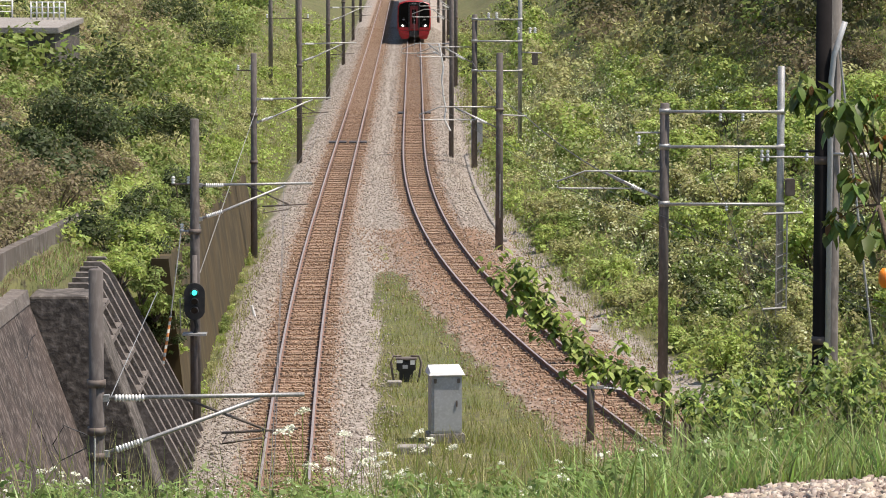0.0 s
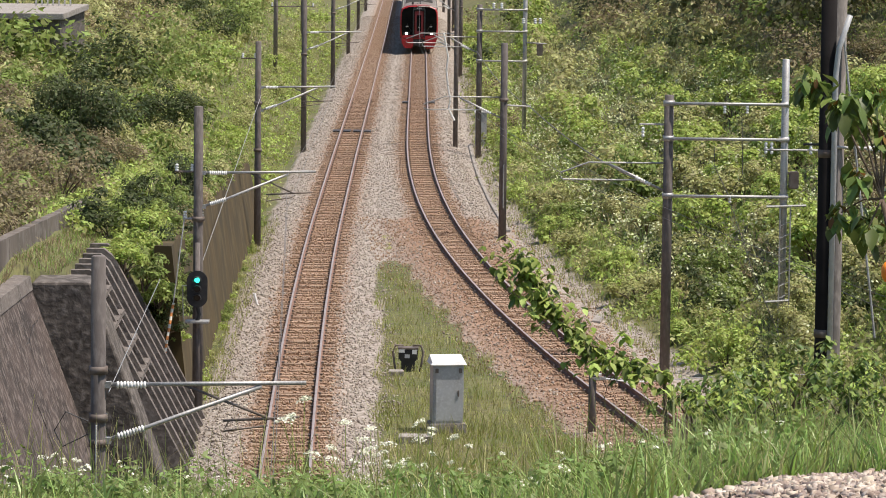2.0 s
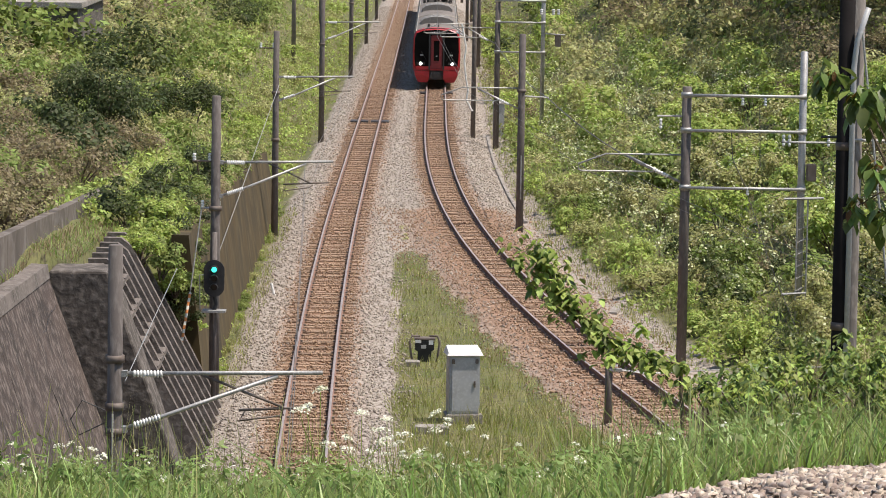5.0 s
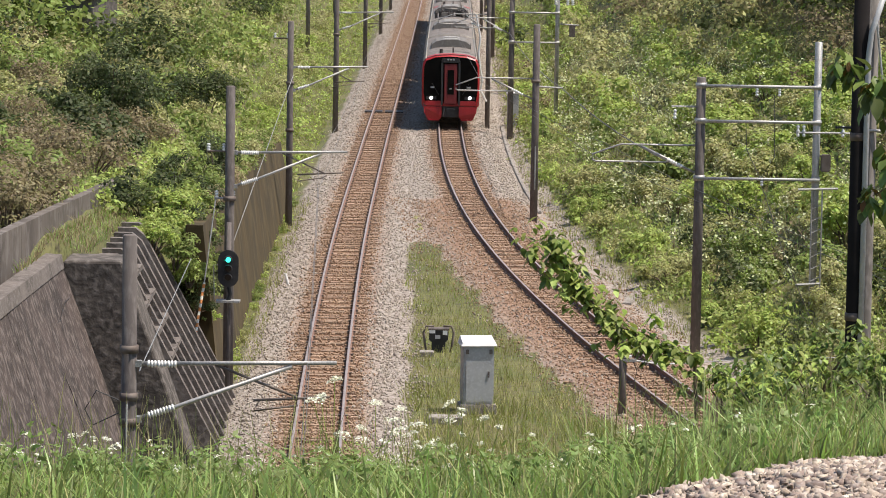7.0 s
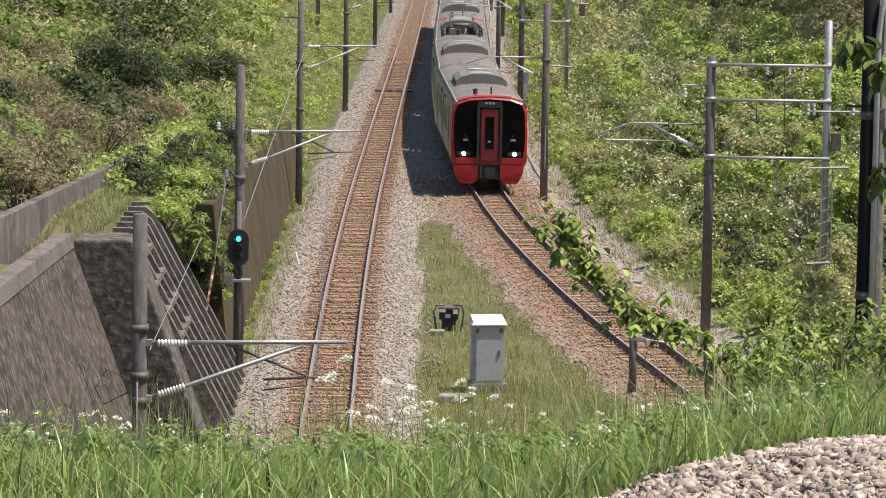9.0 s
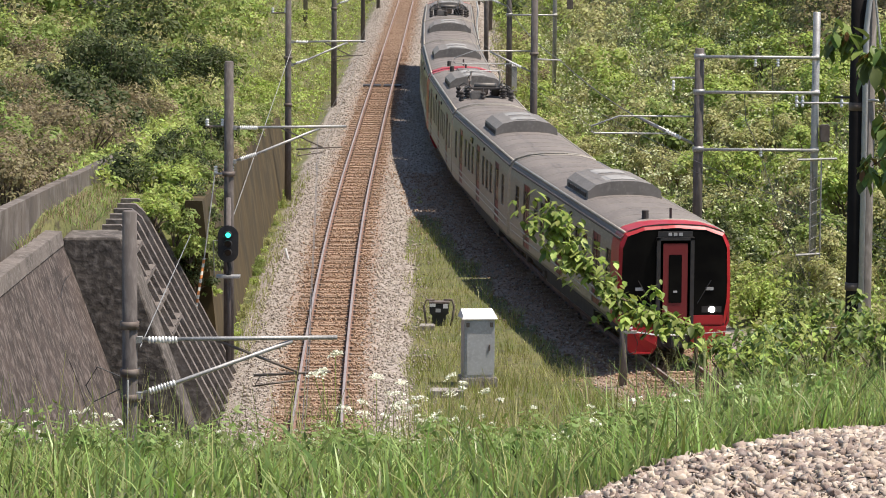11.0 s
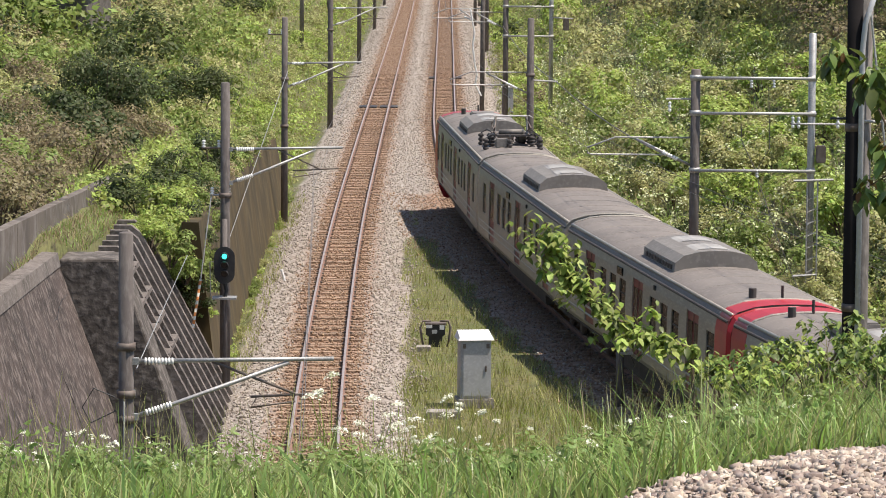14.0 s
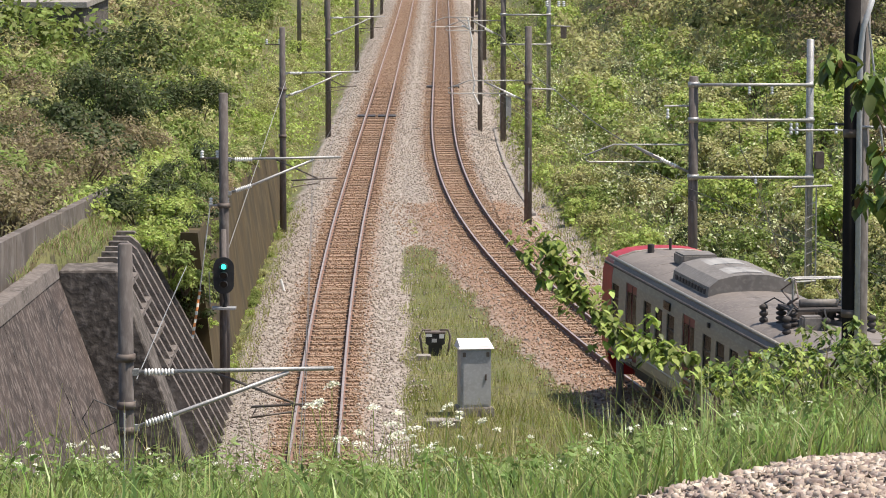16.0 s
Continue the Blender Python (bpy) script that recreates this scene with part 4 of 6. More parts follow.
def small_post():
    x, y = 4.47, 92
    z0 = gz(x, y) - 0.3
    ob = empty("marker_post", x, y, z0, "short dark concrete post with a pale cable clamp on top", "post")
    part("shaft", Geo().tube([(0, 0, 0), (0, 0, 1.3 - z0), (0, 0, 1.33 - z0)], [0.1, 0.095, 0.06], 12), M["pole"], ob, smooth=True)
    part("clamp", Geo().box((0.16, -0.06, 1.12 - z0), (0.34, 0.1, 0.07)), M["zinc"], ob)
    part("clamp", Geo().box((0.12, -0.06, 1.22 - z0), (0.2, 0.08, 0.05)), M["white_paint"], ob)
    part("rod", Geo().tube([(0.3, -0.06, 1.12 - z0), (0.9, -0.06, 1.04 - z0), (1.5, -0.06, 1.06 - z0)], 0.022, 6), M["white_paint"], ob, "pale cable sleeve")
    part("cable", Geo().tube([(1.5, -0.06, 1.06 - z0), (3.4, -0.06, 1.22 - z0), (6.2, -0.06, 1.3 - z0)], 0.014, 6), M["zinc"], ob)
    part("cable", Geo().tube([(0.25, -0.05, 1.1 - z0), (0.36, -0.05, 0.85 - z0), (0.3, -0.05, 0.6 - z0), (0.12, -0.05, 0.55 - z0)], 0.012, 6), M["black"], ob)


small_post()


def trackside_box():
    x, y = 3.3, 193.5
    ob = empty("equipment_box", x, y, gz(x, y) - 0.1, "tall grey equipment box at the foot of a mast", "cabinet")
    part("body", Geo().box((0, 0, 0.95), (0.6, 0.5, 1.8), bev=0.02), M["cabinet"], ob)
    part("lid", Geo().box((0, 0, 1.9), (0.7, 0.6, 0.08), bev=0.02), M["white_paint"], ob)
    # rows of dark flat boards over the sleepers
    for y, o, tr in ((199.0, -1, 0), (225.0, 0, 1)):
        for dx in (-0.83, -0.28, 0.28, 0.83) if tr == 0 else (-0.8, 0.8):
            cx = float(left_x(y)) if tr == 0 else 0.0
            ob = empty("cable_duct", cx + dx, y, -0.16, "dark flat board in a row across the track", "cable duct", "cable ducts")
            part("cover", Geo().box((0, 0, 0.03), (0.42, 1.3, 0.07), bev=0.02), M["black"], ob)
    for x, y, rz in ((-5.15, 118.5, 35),):
        ob = empty("white_stake", x, y, gz(x, y) - 0.05, "leaning white marker stake in the ballast", "stake")
        part("stick", Geo().tube([(0, 0, 0), (-0.12, 0, 0.42)], 0.045, 8), M["white_paint"], ob)
    for i in range(11):
        s = 428 + 4.3 * i
        cx, cy, th = on_curve(s)
        x, y = cx + 2.75 * math.cos(th), cy + 2.75 * math.sin(th)
        ob = empty("cable_trough", x, y, gz(x, y), "narrow pale concrete cable trough along the cess", "cable trough", "cable troughs", rz=math.degrees(th))
        part("block", Geo().box((0, 0, 0.05), (0.14, 4.1, 0.16), bev=0.02), M["concrete_pale"], ob)
    for i, (x, y) in enumerate(((5.9, 118), (6.35, 112))):
        ob = empty("concrete_slab", x, y, gz(x, y), "pale concrete trough slab lying along the cess", "slab", "cess slabs", rz=-8)
        part("block", Geo().box((0, 0, 0.04), (0.3, 1.9, 0.12), bev=0.02), M["concrete_pale"], ob)


trackside_box()


# ---- the train: two coupled sets of three cars ----
SIDE = [(1.38, 0.98), (1.455, 1.12), (1.465, 2.2), (1.44, 3.0), (1.40, 3.22)]
ROOF = [(1.40, 3.22), (1.36, 3.34), (1.2, 3.48), (0.8, 3.60), (0.4, 3.64), (0, 3.65)]


def mirror(half):
    return [(-a, b) for a, b in half] + [(a, b) for a, b in reversed(half)][1 if half[-1][0] == 0 else 0:]


def along(g, section, y0, y1, close=False):
    return g.sweep(section, [lambda a, b, y=y: (a, y, b) for y in (y0, y1)], close)


def side_panel(g, side, y0, y1, z0, z1, d=0.012, t=0.03):
    """A panel that follows the car's side."""
    def xs(z):
        return float(np.interp(z, [p[1] for p in SIDE], [p[0] for p in SIDE]))
    zs = [z0, (z0 + z1) / 2, z1]
    a = [(side * (xs(z) + d), z) for z in zs] + [(side * (xs(z) - t), z) for z in reversed(zs)]
    return along(g, a, y0, y1, True)


def pantograph(car, y):
    p = part("pantograph", Geo().box((0, y, 3.99), (1.5, 1.1, 0.05)), M["under"], car, "grey pantograph on dark ribbed insulators")
    for sx in (-0.68, 0.68):
        for sy in (-0.5, 0.5):
            part("insulator", insulator(Geo(), (sx, y + sy, 3.55), (sx, y + sy, 3.98), 0.12, 4), M["under"], p, "dark ribbed insulator", True)
    for sx in (-1, 1):
        g = Geo().tube([(sx * 0.55, y - 0.45, 4.02), (sx * 0.62, y + 0.75, 4.3), (sx * 0.5, y - 0.05, 4.62)], 0.026, 6)
        g.tube([(sx * 0.55, y + 0.45, 4.02), (sx * 0.62, y - 0.75, 4.3), (sx * 0.5, y + 0.05, 4.62)], 0.026, 6)
        part("arm", g, M["steel_rust"], p)
        part("horn", Geo().tube([(sx * 0.5, y, 4.58), (sx * 0.62, y, 4.66), (sx * 0.74, y, 4.58)], 0.02, 6), M["zinc"], p)
        part("upright", Geo().tube([(sx * 0.55, y, 4.0), (sx * 0.55, y, 4.6)], 0.03, 6), M["zinc"], p)
    for sy in (-0.13, 0.13):
        part("collector_strip", Geo().tube([(-0.55, y + sy, 4.64), (0.55, y + sy, 4.64)], 0.022, 6), M["zinc"], p)
    part("spring_drum", Geo().tube([(-0.42, y - 0.1, 4.1), (0.42, y - 0.1, 4.1)], 0.09, 10), M["ac"], p, smooth=True)
    for dx, dy, h in ((-0.95, 1.0, 0.42), (0.95, 1.1, 0.42), (-0.95, -1.05, 0.4), (0.9, -1.15, 0.4), (0.35, 1.3, 0.35), (-0.15, -1.3, 0.38), (1.02, 0.3, 0.36)):
        a = part("arrester", insulator(Geo(), (dx, y + dy, 3.4), (dx, y + dy, 3.55 + h), 0.1, 4), M["under"], p, smooth=True)
        part("lead", Geo().tube([(dx, y + dy, 3.55 + h), (dx * 0.8, y + dy * 0.8, 3.7 + h), (dx * 0.6, y + dy * 0.5, 4.0)], 0.018, 5), M["black"], a)
    part("switch_box", Geo().box((-0.1, y + 1.0, 3.82), (0.55, 0.4, 0.36), bev=0.04), M["steel_rust"], p)
    part("switch_box", Geo().box((-0.4, y - 1.0, 3.78), (0.45, 0.36, 0.32), bev=0.04), M["ac"], p)
    part("switch_box", Geo().box((0.45, y + 0.85, 3.8), (0.3, 0.5, 0.34), bev=0.04), M["under"], p)


def cooler(car, y):
    """Roof air conditioner with a bowed cover and a grille."""
    sec = [(-1.05, 3.5), (-1.02, 3.75), (-0.8, 3.93), (-0.4, 4.02), (0, 4.04), (0.4, 4.02), (0.8, 3.93), (1.02, 3.75), (1.05, 3.5)]
    ac = part("air_conditioner", along(Geo(), sec, y - 1.9, y + 1.9, True), M["ac"], car, "grey bowed roof air conditioner")
    sec2 = [(p[0] * 0.8, p[1] + 0.025) for p in sec[2:7]] + [(p[0] * 0.8, p[1] - 0.02) for p in reversed(sec[2:7])]
    for yy in (y - 0.95, y + 0.95):
        part("grille", along(Geo(), sec2, yy - 0.55, yy + 0.55, True), M["ac_top"], ac, "dark louvred grille")
    g = Geo()
    for s in (-1, 1):
        for k in range(10):
            g.box((s * 1.045, y - 1.5 + 0.33 * k, 3.62), (0.03, 0.2, 0.12))
    part("louvre", g, M["under"], ac)["kind"] = "stuff"


def bogie(car, y):
    b = part("bogie", Geo().box((0, y, 0.55), (1.9, 2.6, 0.25), bev=0.05), M["under"], car, "dark steel bogie")
    for dy in (-1.05, 1.05):
        for s in (-1, 1):
            part("wheel", Geo().tube([(s * 0.5, y + dy, 0.43), (s * 0.62, y + dy, 0.43)], 0.43, 20), M["steel_rust"], b, smooth=True)


def cab(car, e):
    """Red cab end at the end e (-1 front, +1 rear) of a car."""
    Y = e * 10.05
    for sd in (-1, 1):
        flank = [(sd * (a + 0.008), b) for a, b in SIDE] + [(sd * (a - 0.05), b) for a, b in reversed(SIDE)]
        part("cab_shell", along(Geo(), flank, Y - e * 1.12, Y + e * 0.05, True), M["red"], car, "glossy red cab flank")
    fr = Geo()
    outer = [(-1.34, 0.98), (-1.46, 1.6), (-1.47, 2.2), (-1.44, 3.1), (-1.3, 3.42), (-0.8, 3.58), (0, 3.63), (0.8, 3.58), (1.3, 3.42), (1.44, 3.1), (1.47, 2.2), (1.46, 1.6), (1.34, 0.98)]
    inner = [(-1.30, 1.28), (-1.37, 1.7), (-1.38, 2.2), (-1.36, 3.03), (-1.24, 3.34), (-0.8, 3.50), (0, 3.56), (0.8, 3.50), (1.24, 3.34), (1.36, 3.03), (1.38, 2.2), (1.37, 1.7), (1.30, 1.28)]
    n = len(outer)
    vs = [(a, Y + e * 0.05, b) for a, b in outer] + [(a, Y + e * 0.13, b) for a, b in inner]
    fr.add(vs, [(i, i + 1, n + i + 1, n + i) for i in range(n - 1)])
    part("face_frame", fr, M["red"], car, "glossy red frame round the windscreen")
    g = Geo()
    g.add([(a, Y + e * 0.12, b) for a, b in inner], [tuple(range(n))])
    part("windscreen", g, M["glass"], car, "black tinted wraparound windscreen")
    g = Geo()
    g.box((0, Y + e * 0.03, 1.18), (2.62, 0.26, 0.32), bev=0.05)
    part("lower_panel", g, M["red"], car, "red panel under the windscreen")
    dr = part("gangway_door", Geo().box((0, Y + e * 0.16, 2.16), (0.74, 0.1, 2.1), bev=0.05), M["door_red"], car, "dark red gangway door with a small pane")
    part("pane", Geo().box((0, Y + e * 0.215, 2.25), (0.34, 0.02, 1.25), bev=0.01), M["glass"], dr)
    part("latch", Geo().box((0, Y + e * 0.225, 1.92), (0.1, 0.02, 0.05)), M["cabinet"], dr)
    g = Geo()
    for s in (-1, 1):
        g.box((s * 0.44, Y + e * 0.17, 2.2), (0.1, 0.12, 2.25))
    g.box((0, Y + e * 0.17, 3.28), (0.98, 0.12, 0.07))
    part("door_rim", g, M["black"], dr)
    part("destination_sign", Geo().box((0, Y + e * 0.15, 3.40), (0.9, 0.04, 0.14)), M["black"], car)
    g = Geo()
    for k in range(3):
        g.box((-0.14 + 0.14 * k, Y + e * 0.176, 3.40), (0.09, 0.01, 0.08))
    part("sign_marks", g, M["cabinet"], car)
    for s in (-1, 1):
        part("number_marks", Geo().box((s * 0.92, Y + e * 0.13, 1.98), (0.2, 0.015, 0.08)), M["cabinet"], car)
        h = part("headlight", Geo().tube([(s * 0.98, Y + e * 0.11, 1.44), (s * 0.98, Y + e * 0.15, 1.44)], 0.08, 16), M["headlight"] if e < 0 else M["lens_off"], car,
                 "round white lit headlight" if e < 0 else "round unlit lamp")
        part("light_bezel", Geo().box((s * 0.98, Y + e * 0.10, 1.44), (0.56, 0.05, 0.2), bev=0.02), M["black"], h)
        sk = [(s * 0.44, 1.0), (s * 1.36, 1.0), (s * 1.33, 0.72), (s * 1.16, 0.34), (s * 1.08, 0.28), (s * 0.56, 0.28), (s * 0.44, 0.5)]
        k1, k2 = Y - e * 0.14, Y + e * 0.17
        sh = part("skirt", Geo().add(*prism([(a, k1, b) for a, b in sk], [(a, k2 - e * (0.08 if b < 0.5 else 0), b) for a, b in sk])), M["red"], car, "bright red tapering lower skirt")
        part("skirt_lip", Geo().box((s * 0.84, Y + e * 0.12, 0.32), (0.5, 0.1, 0.06), bev=0.015), M["red"], sh)
        part("wiper", Geo().tube([(s * 0.6, Y + e * 0.14, 1.6), (s * 0.95, Y + e * 0.15, 2.2)], 0.012, 5), M["black"], car)
    c = part("coupler", Geo().box((0, Y + e * 0.25, 0.75), (0.34, 0.7, 0.3), bev=0.05), M["under"], car, "dark tight-lock coupler")
    part("coupler_head", Geo().box((0, Y + e * 0.55, 0.72), (0.46, 0.25, 0.42), bev=0.05), M["black"], c)
    part("hose", Geo().tube([(-0.3, Y + e * 0.2, 0.95), (-0.35, Y + e * 0.35, 0.6), (-0.15, Y + e * 0.4, 0.45)], 0.03, 6), M["black"], c)
    part("buffer_shade", Geo().box((0, Y - e * 0.1, 0.75), (0.96, 0.3, 0.6)), M["under"], car)
    # red roof rim, horn and aerials
    rim = [(a, b + 0.012) for a, b in ROOF]
    g = Geo()
    g.sweep(mirror(rim), [lambda a, b, y=y: (a, y, b) for y in (Y - e * 0.96, Y + e * 0.06)])
    part("roof_rim", g, M["red"], car)
    part("aerial", Geo().tube([(0.1, Y - e * 1.1, 3.62), (0.1, Y - e * 1.1, 3.95)], 0.035, 8), M["under"], car)
    part("horn_cover", Geo().tube([(-0.5, Y - e * 1.5, 3.58), (-0.5, Y - e * 1.5, 3.85)], 0.09, 10), M["under"], car)


WINDOWS = [c + k for c in (-3.25, 3.25) for k in (-1.32, 0.0, 1.32)] + [-8.45, 8.45]
DOORS = (-6.5, 0.0, 6.5)


def side_shell(s):
    """The pressed side, open at doors and windows."""
    g = side_panel(Geo(), s, -10.05, 10.05, 0.98, 1.12, 0.0, 0.06)
    side_panel(g, s, -10.05, 10.05, 3.04, 3.22, 0.0, 0.06)
    stops = [-10.05] + [v for d in DOORS for v in (d - 0.65, d + 0.65)] + [10.05]
    for a, b in zip(stops[::2], stops[1::2]):
        side_panel(g, s, a, b, 1.12, 1.86, 0.0, 0.06)
        side_panel(g, s, a, b, 2.84, 3.04, 0.0, 0.06)
        y = a
        for w in sorted(w for w in WINDOWS if a < w < b):
            side_panel(g, s, y, w - 0.42, 1.86, 2.84, 0.0, 0.06)
            y = w + 0.42
        side_panel(g, s, y, b, 1.86, 2.84, 0.0, 0.06)
    return g


def railcar(kind, label):
    """A 20 m stainless commuter car; kind: 'cab' (cab in front), 'mid', 'power' (cab behind, pantograph)."""
    car = empty("railcar", 0, 0, 0, label, "train car", "train cars")
    for s in (-1, 1):
        part("side_wall", side_shell(s), M["silver"], car, "ribbed dull stainless steel side")
        part("gutter", Geo().tube([(s * 1.40, -10.0, 3.27), (s * 1.40, 10.0, 3.27)], 0.032, 6), M["under"], car, "dark rain gutter")
        part("roof_edge", Geo().tube([(s * 1.29, -10.0, 3.42), (s * 1.29, 10.0, 3.42)], 0.045, 8), M["silver"], car, "pale rounded roof edge", True)
        for z in (1.3, 1.5):
            part("sill_rib", along(Geo(), [(s * 1.455, z), (s * 1.472, z + 0.02), (s * 1.472, z + 0.05), (s * 1.455, z + 0.07)], -9.9, 9.9), M["silver"], car)
        part("equipment_skirt", Geo().box((s * 0.98, 0, 0.66), (0.3, 8.6, 0.55), bev=0.04), M["under"], car)
        part("side_lamp", Geo().box((s * 1.45, -2.1, 3.1), (0.05, 0.16, 0.12), bev=0.01), M["black"], car)
        part("side_sign", Geo().box((s * 1.45, 2.3, 3.02), (0.04, 0.7, 0.2), bev=0.01), M["glass"], car)
        for dy in DOORS:
            g = side_panel(Geo(), s, dy - 0.65, dy + 0.65, 1.12, 3.04, -0.03, 0.06)
            d = part("door", g, M["door_red"], car, "dark red sliding doors")
            for k in (-0.33, 0.33):
                part("pane", side_panel(Geo(), s, dy + k - 0.23, dy + k + 0.23, 1.8, 2.82, -0.026, 0.04), M["glass"], d)
            part("seam", side_panel(Geo(), s, dy - 0.012, dy + 0.012, 1.15, 3.0, -0.026, 0.04), M["black"], d)
        for w in WINDOWS:
            win = part("window", side_panel(Geo(), s, w - 0.43, w + 0.43, 1.85, 2.85, -0.03, 0.045), M["glass"], car)
            part("window_bar", side_panel(Geo(), s, w - 0.42, w + 0.42, 2.46, 2.5, -0.02, 0.03), M["black"], win)
    ends = (-9.1 if kind == "cab" else -10.05, 9.1 if kind == "power" else 10.05)
    roof = part("roof", along(Geo(), mirror(ROOF), *ends), M["roof"], car, "dull brown-grey anti-slip roof", True)
    for e in ends:
        arch = [(a, e * 0.997, b + 0.012) for a, b in mirror(ROOF[1:])]
        part("end_strip", Geo().tube(arch, 0.028, 6), M["silver"], roof, "pale arched strip at the roof end")
    for k in range(-6, 7):
        arch = [(a * 0.985, k * 1.5, b + 0.003) for a, b in mirror(ROOF[2:])]
        part("roof_seam", Geo().tube(arch, 0.008, 4), M["roof"], roof)
    part("floor_pan", Geo().box((0, 0, 0.95), (2.7, 19.9, 0.14)), M["under"], car)
    for e in (-1, 1):
        part("end_wall", Geo().add([(a, e * 10.03, b) for a, b in mirror(SIDE + ROOF[1:])], [tuple(range(len(mirror(SIDE + ROOF[1:]))))]), M["silver"], car)
        bogie(car, e * 7.1)
        if not ((kind == "cab" and e < 0) or (kind == "power" and e > 0)):
            part("gangway", Geo().box((0, e * 10.19, 2.1), (1.1, 0.26, 2.2), bev=0.03), M["under"], car)
    cooler(car, {"cab": -0.6, "mid": 0.0, "power": 1.6}[kind])
    if kind == "power":
        pantograph(car, -6.3)
        part("roof_box", Geo().box((0.0, 5.6, 3.78), (0.9, 1.0, 0.3), bev=0.04), M["ac"], car)
        cab(car, 1)
    if kind == "cab":
        cab(car, -1)
    return car


kinds = ("cab", "mid", "power")
labels = ("stainless commuter car with a red cab and black windscreen", "stainless middle commuter car with dark windows",
          "stainless power car with a pantograph and red end")
models = [railcar(k, l) for k, l in zip(kinds, labels)]
cars = models + [copy_thing(m, pose(0, 0, 0)) for m in models]


# metres of the front along the line at a few moments, and the smooth run through them
RUN = np.polyfit([0, 4, 6.5, 8.5, 9, 11.5, 13.5, 14, 16], [295.5, 371.5, 422.5, 466.3, 477.8, 539.6, 588.5, 600.0, 648.0], 4)


def front_at(t):
    return float(np.polyval(RUN, t))


def motions():
    for i, car in enumerate(cars):
        rows = []
        for k in range(33):
            t = 0.5 * k
            c = front_at(t) - 10.2 - 20.6 * i
            a, b = on_curve(c + 7.1), on_curve(c - 7.1)
            th = math.atan2(a[0] - b[0], b[1] - a[1])
            rows.append((t, pose((a[0] + b[0]) / 2, (a[1] + b[1]) / 2, 0.0, 0, 0, math.degrees(th))))
        walk(car, rows)


# ---- plants ----
def leaf_cloud(rng, centers, spread, n, size, flat=0.9, aspect=0.55):
    """Rhombic leaves round the clump centres."""
    k = rng.integers(0, len(centers), n)
    d = rng.normal(0, 1, (n, 3))
    d /= np.linalg.norm(d, axis=1)[:, None]
    d[:, 2] = np.where(d[:, 2] < -0.25, -d[:, 2], d[:, 2])
    pos = centers[k] + d * (spread[k] * rng.random(n) ** 0.22)[:, None]
    nrm = d * 1.3 + rng.normal(0, 0.33, (n, 3)) + np.array([0.15, -0.1, flat * 0.45])
    nrm /= np.linalg.norm(nrm, axis=1)[:, None]
    t = np.cross(nrm, rng.normal(0, 1, (n, 3)))
    t /= np.linalg.norm(t, axis=1)[:, None] + 1e-6
    b = np.cross(nrm, t)
    L = (size * rng.uniform(0.6, 1.4, n))[:, None]
    v = np.stack([pos - t * L, pos + b * L * aspect - nrm * L * 0.12, pos + t * L, pos - b * L * aspect - nrm * L * 0.12], 1)
    return v.reshape(-1, 3), np.arange(4 * n).reshape(n, 4)


def bush_model(name, seed, rad, height, clumps, n, size, material, label, category="bush", group="", trunk=0.0):
    rng = np.random.default_rng(seed)
    a = rng.uniform(0, 6.28, clumps)
    r = rad * np.sqrt(rng.random(clumps)) * 0.8
    top = trunk + (height - trunk) * (0.25 + 0.7 * rng.random(clumps)) * (1 - 0.45 * (r / rad) ** 2)
    cen = np.stack([r * np.cos(a), r * np.sin(a), top], -1)
    spread = rad * rng.uniform(0.2, 0.46, clumps)
    v, f = leaf_cloud(rng, cen, spread, n, size)
    v[:, 2] = np.maximum(v[:, 2], -0.1)
    ob = empty(name, 0, 0, -50, label, category, group)
    cr = new("crown", flat_mesh("crown", v, f, material))
    cr.parent = ob
    g = Geo()
    for i in range(min(clumps, 9)):
        c = cen[i]
        g.tube([(c[0] * 0.1, c[1] * 0.1, -0.2), (c[0] * 0.45, c[1] * 0.45, c[2] * 0.55), tuple(c)], [0.05 + trunk * 0.03, 0.03, 0.012], 5)
    part("stem" if not trunk else "trunk", g, M["bark"], ob)
    return ob


KINDS = {}


def bush_kinds():
    spec = {
        "green": ("leaf_green", "leafy mid-green shrub on the bank", 1.5, 2.0, 17, 1800, 0.092),
        "bright": ("leaf_bright", "fresh bright green shrub on the bank", 1.4, 1.7, 17, 1800, 0.088),
        "dark": ("leaf_dark", "dense dark green shrub on the bank", 1.6, 2.5, 17, 1900, 0.095),
        "olive": ("leaf_olive", "olive green scrub with pale tips on the bank", 1.5, 1.6, 19, 1900, 0.082),
        "brown": ("leaf_brown", "brownish half-bare thicket on the bank", 1.5, 2.0, 30, 1700, 0.065),
        "dry": ("leaf_dry", "dry tan scrub with withered stems on the bank", 1.4, 1.5, 30, 1700, 0.06),
    }
    for k, (m, lab, r, h, c, n, s) in spec.items():
        KINDS[k] = [bush_model("bush", 11 * i + len(k), r * (0.9 + 0.2 * i), h * (1.1 - 0.15 * i), c, n, s, M[m], lab, "bush", "bank bushes") for i in range(2)]
    KINDS["tree"] = [bush_model("tree", 71 + i, 2.3, 4.8, 44, 5200, 0.085, M["leaf_dark" if i else "leaf_green"],
                                "broadleaf tree with a dense dark crown on the bank" if i else "broadleaf tree with a green crown on the bank", "tree", "bank trees", 0.8) for i in range(2)]


bush_kinds()
KINDS["wood"] = [bush_model("tree", 91 + i, 2.3, 5.0, 40, 5200, 0.085, M["leaf_wood"], "broadleaf tree with a dense blackish-green crown on the bank", "tree", "bank trees", 0.7)
                 for i in range(2)]
used = set()
FAR = {}


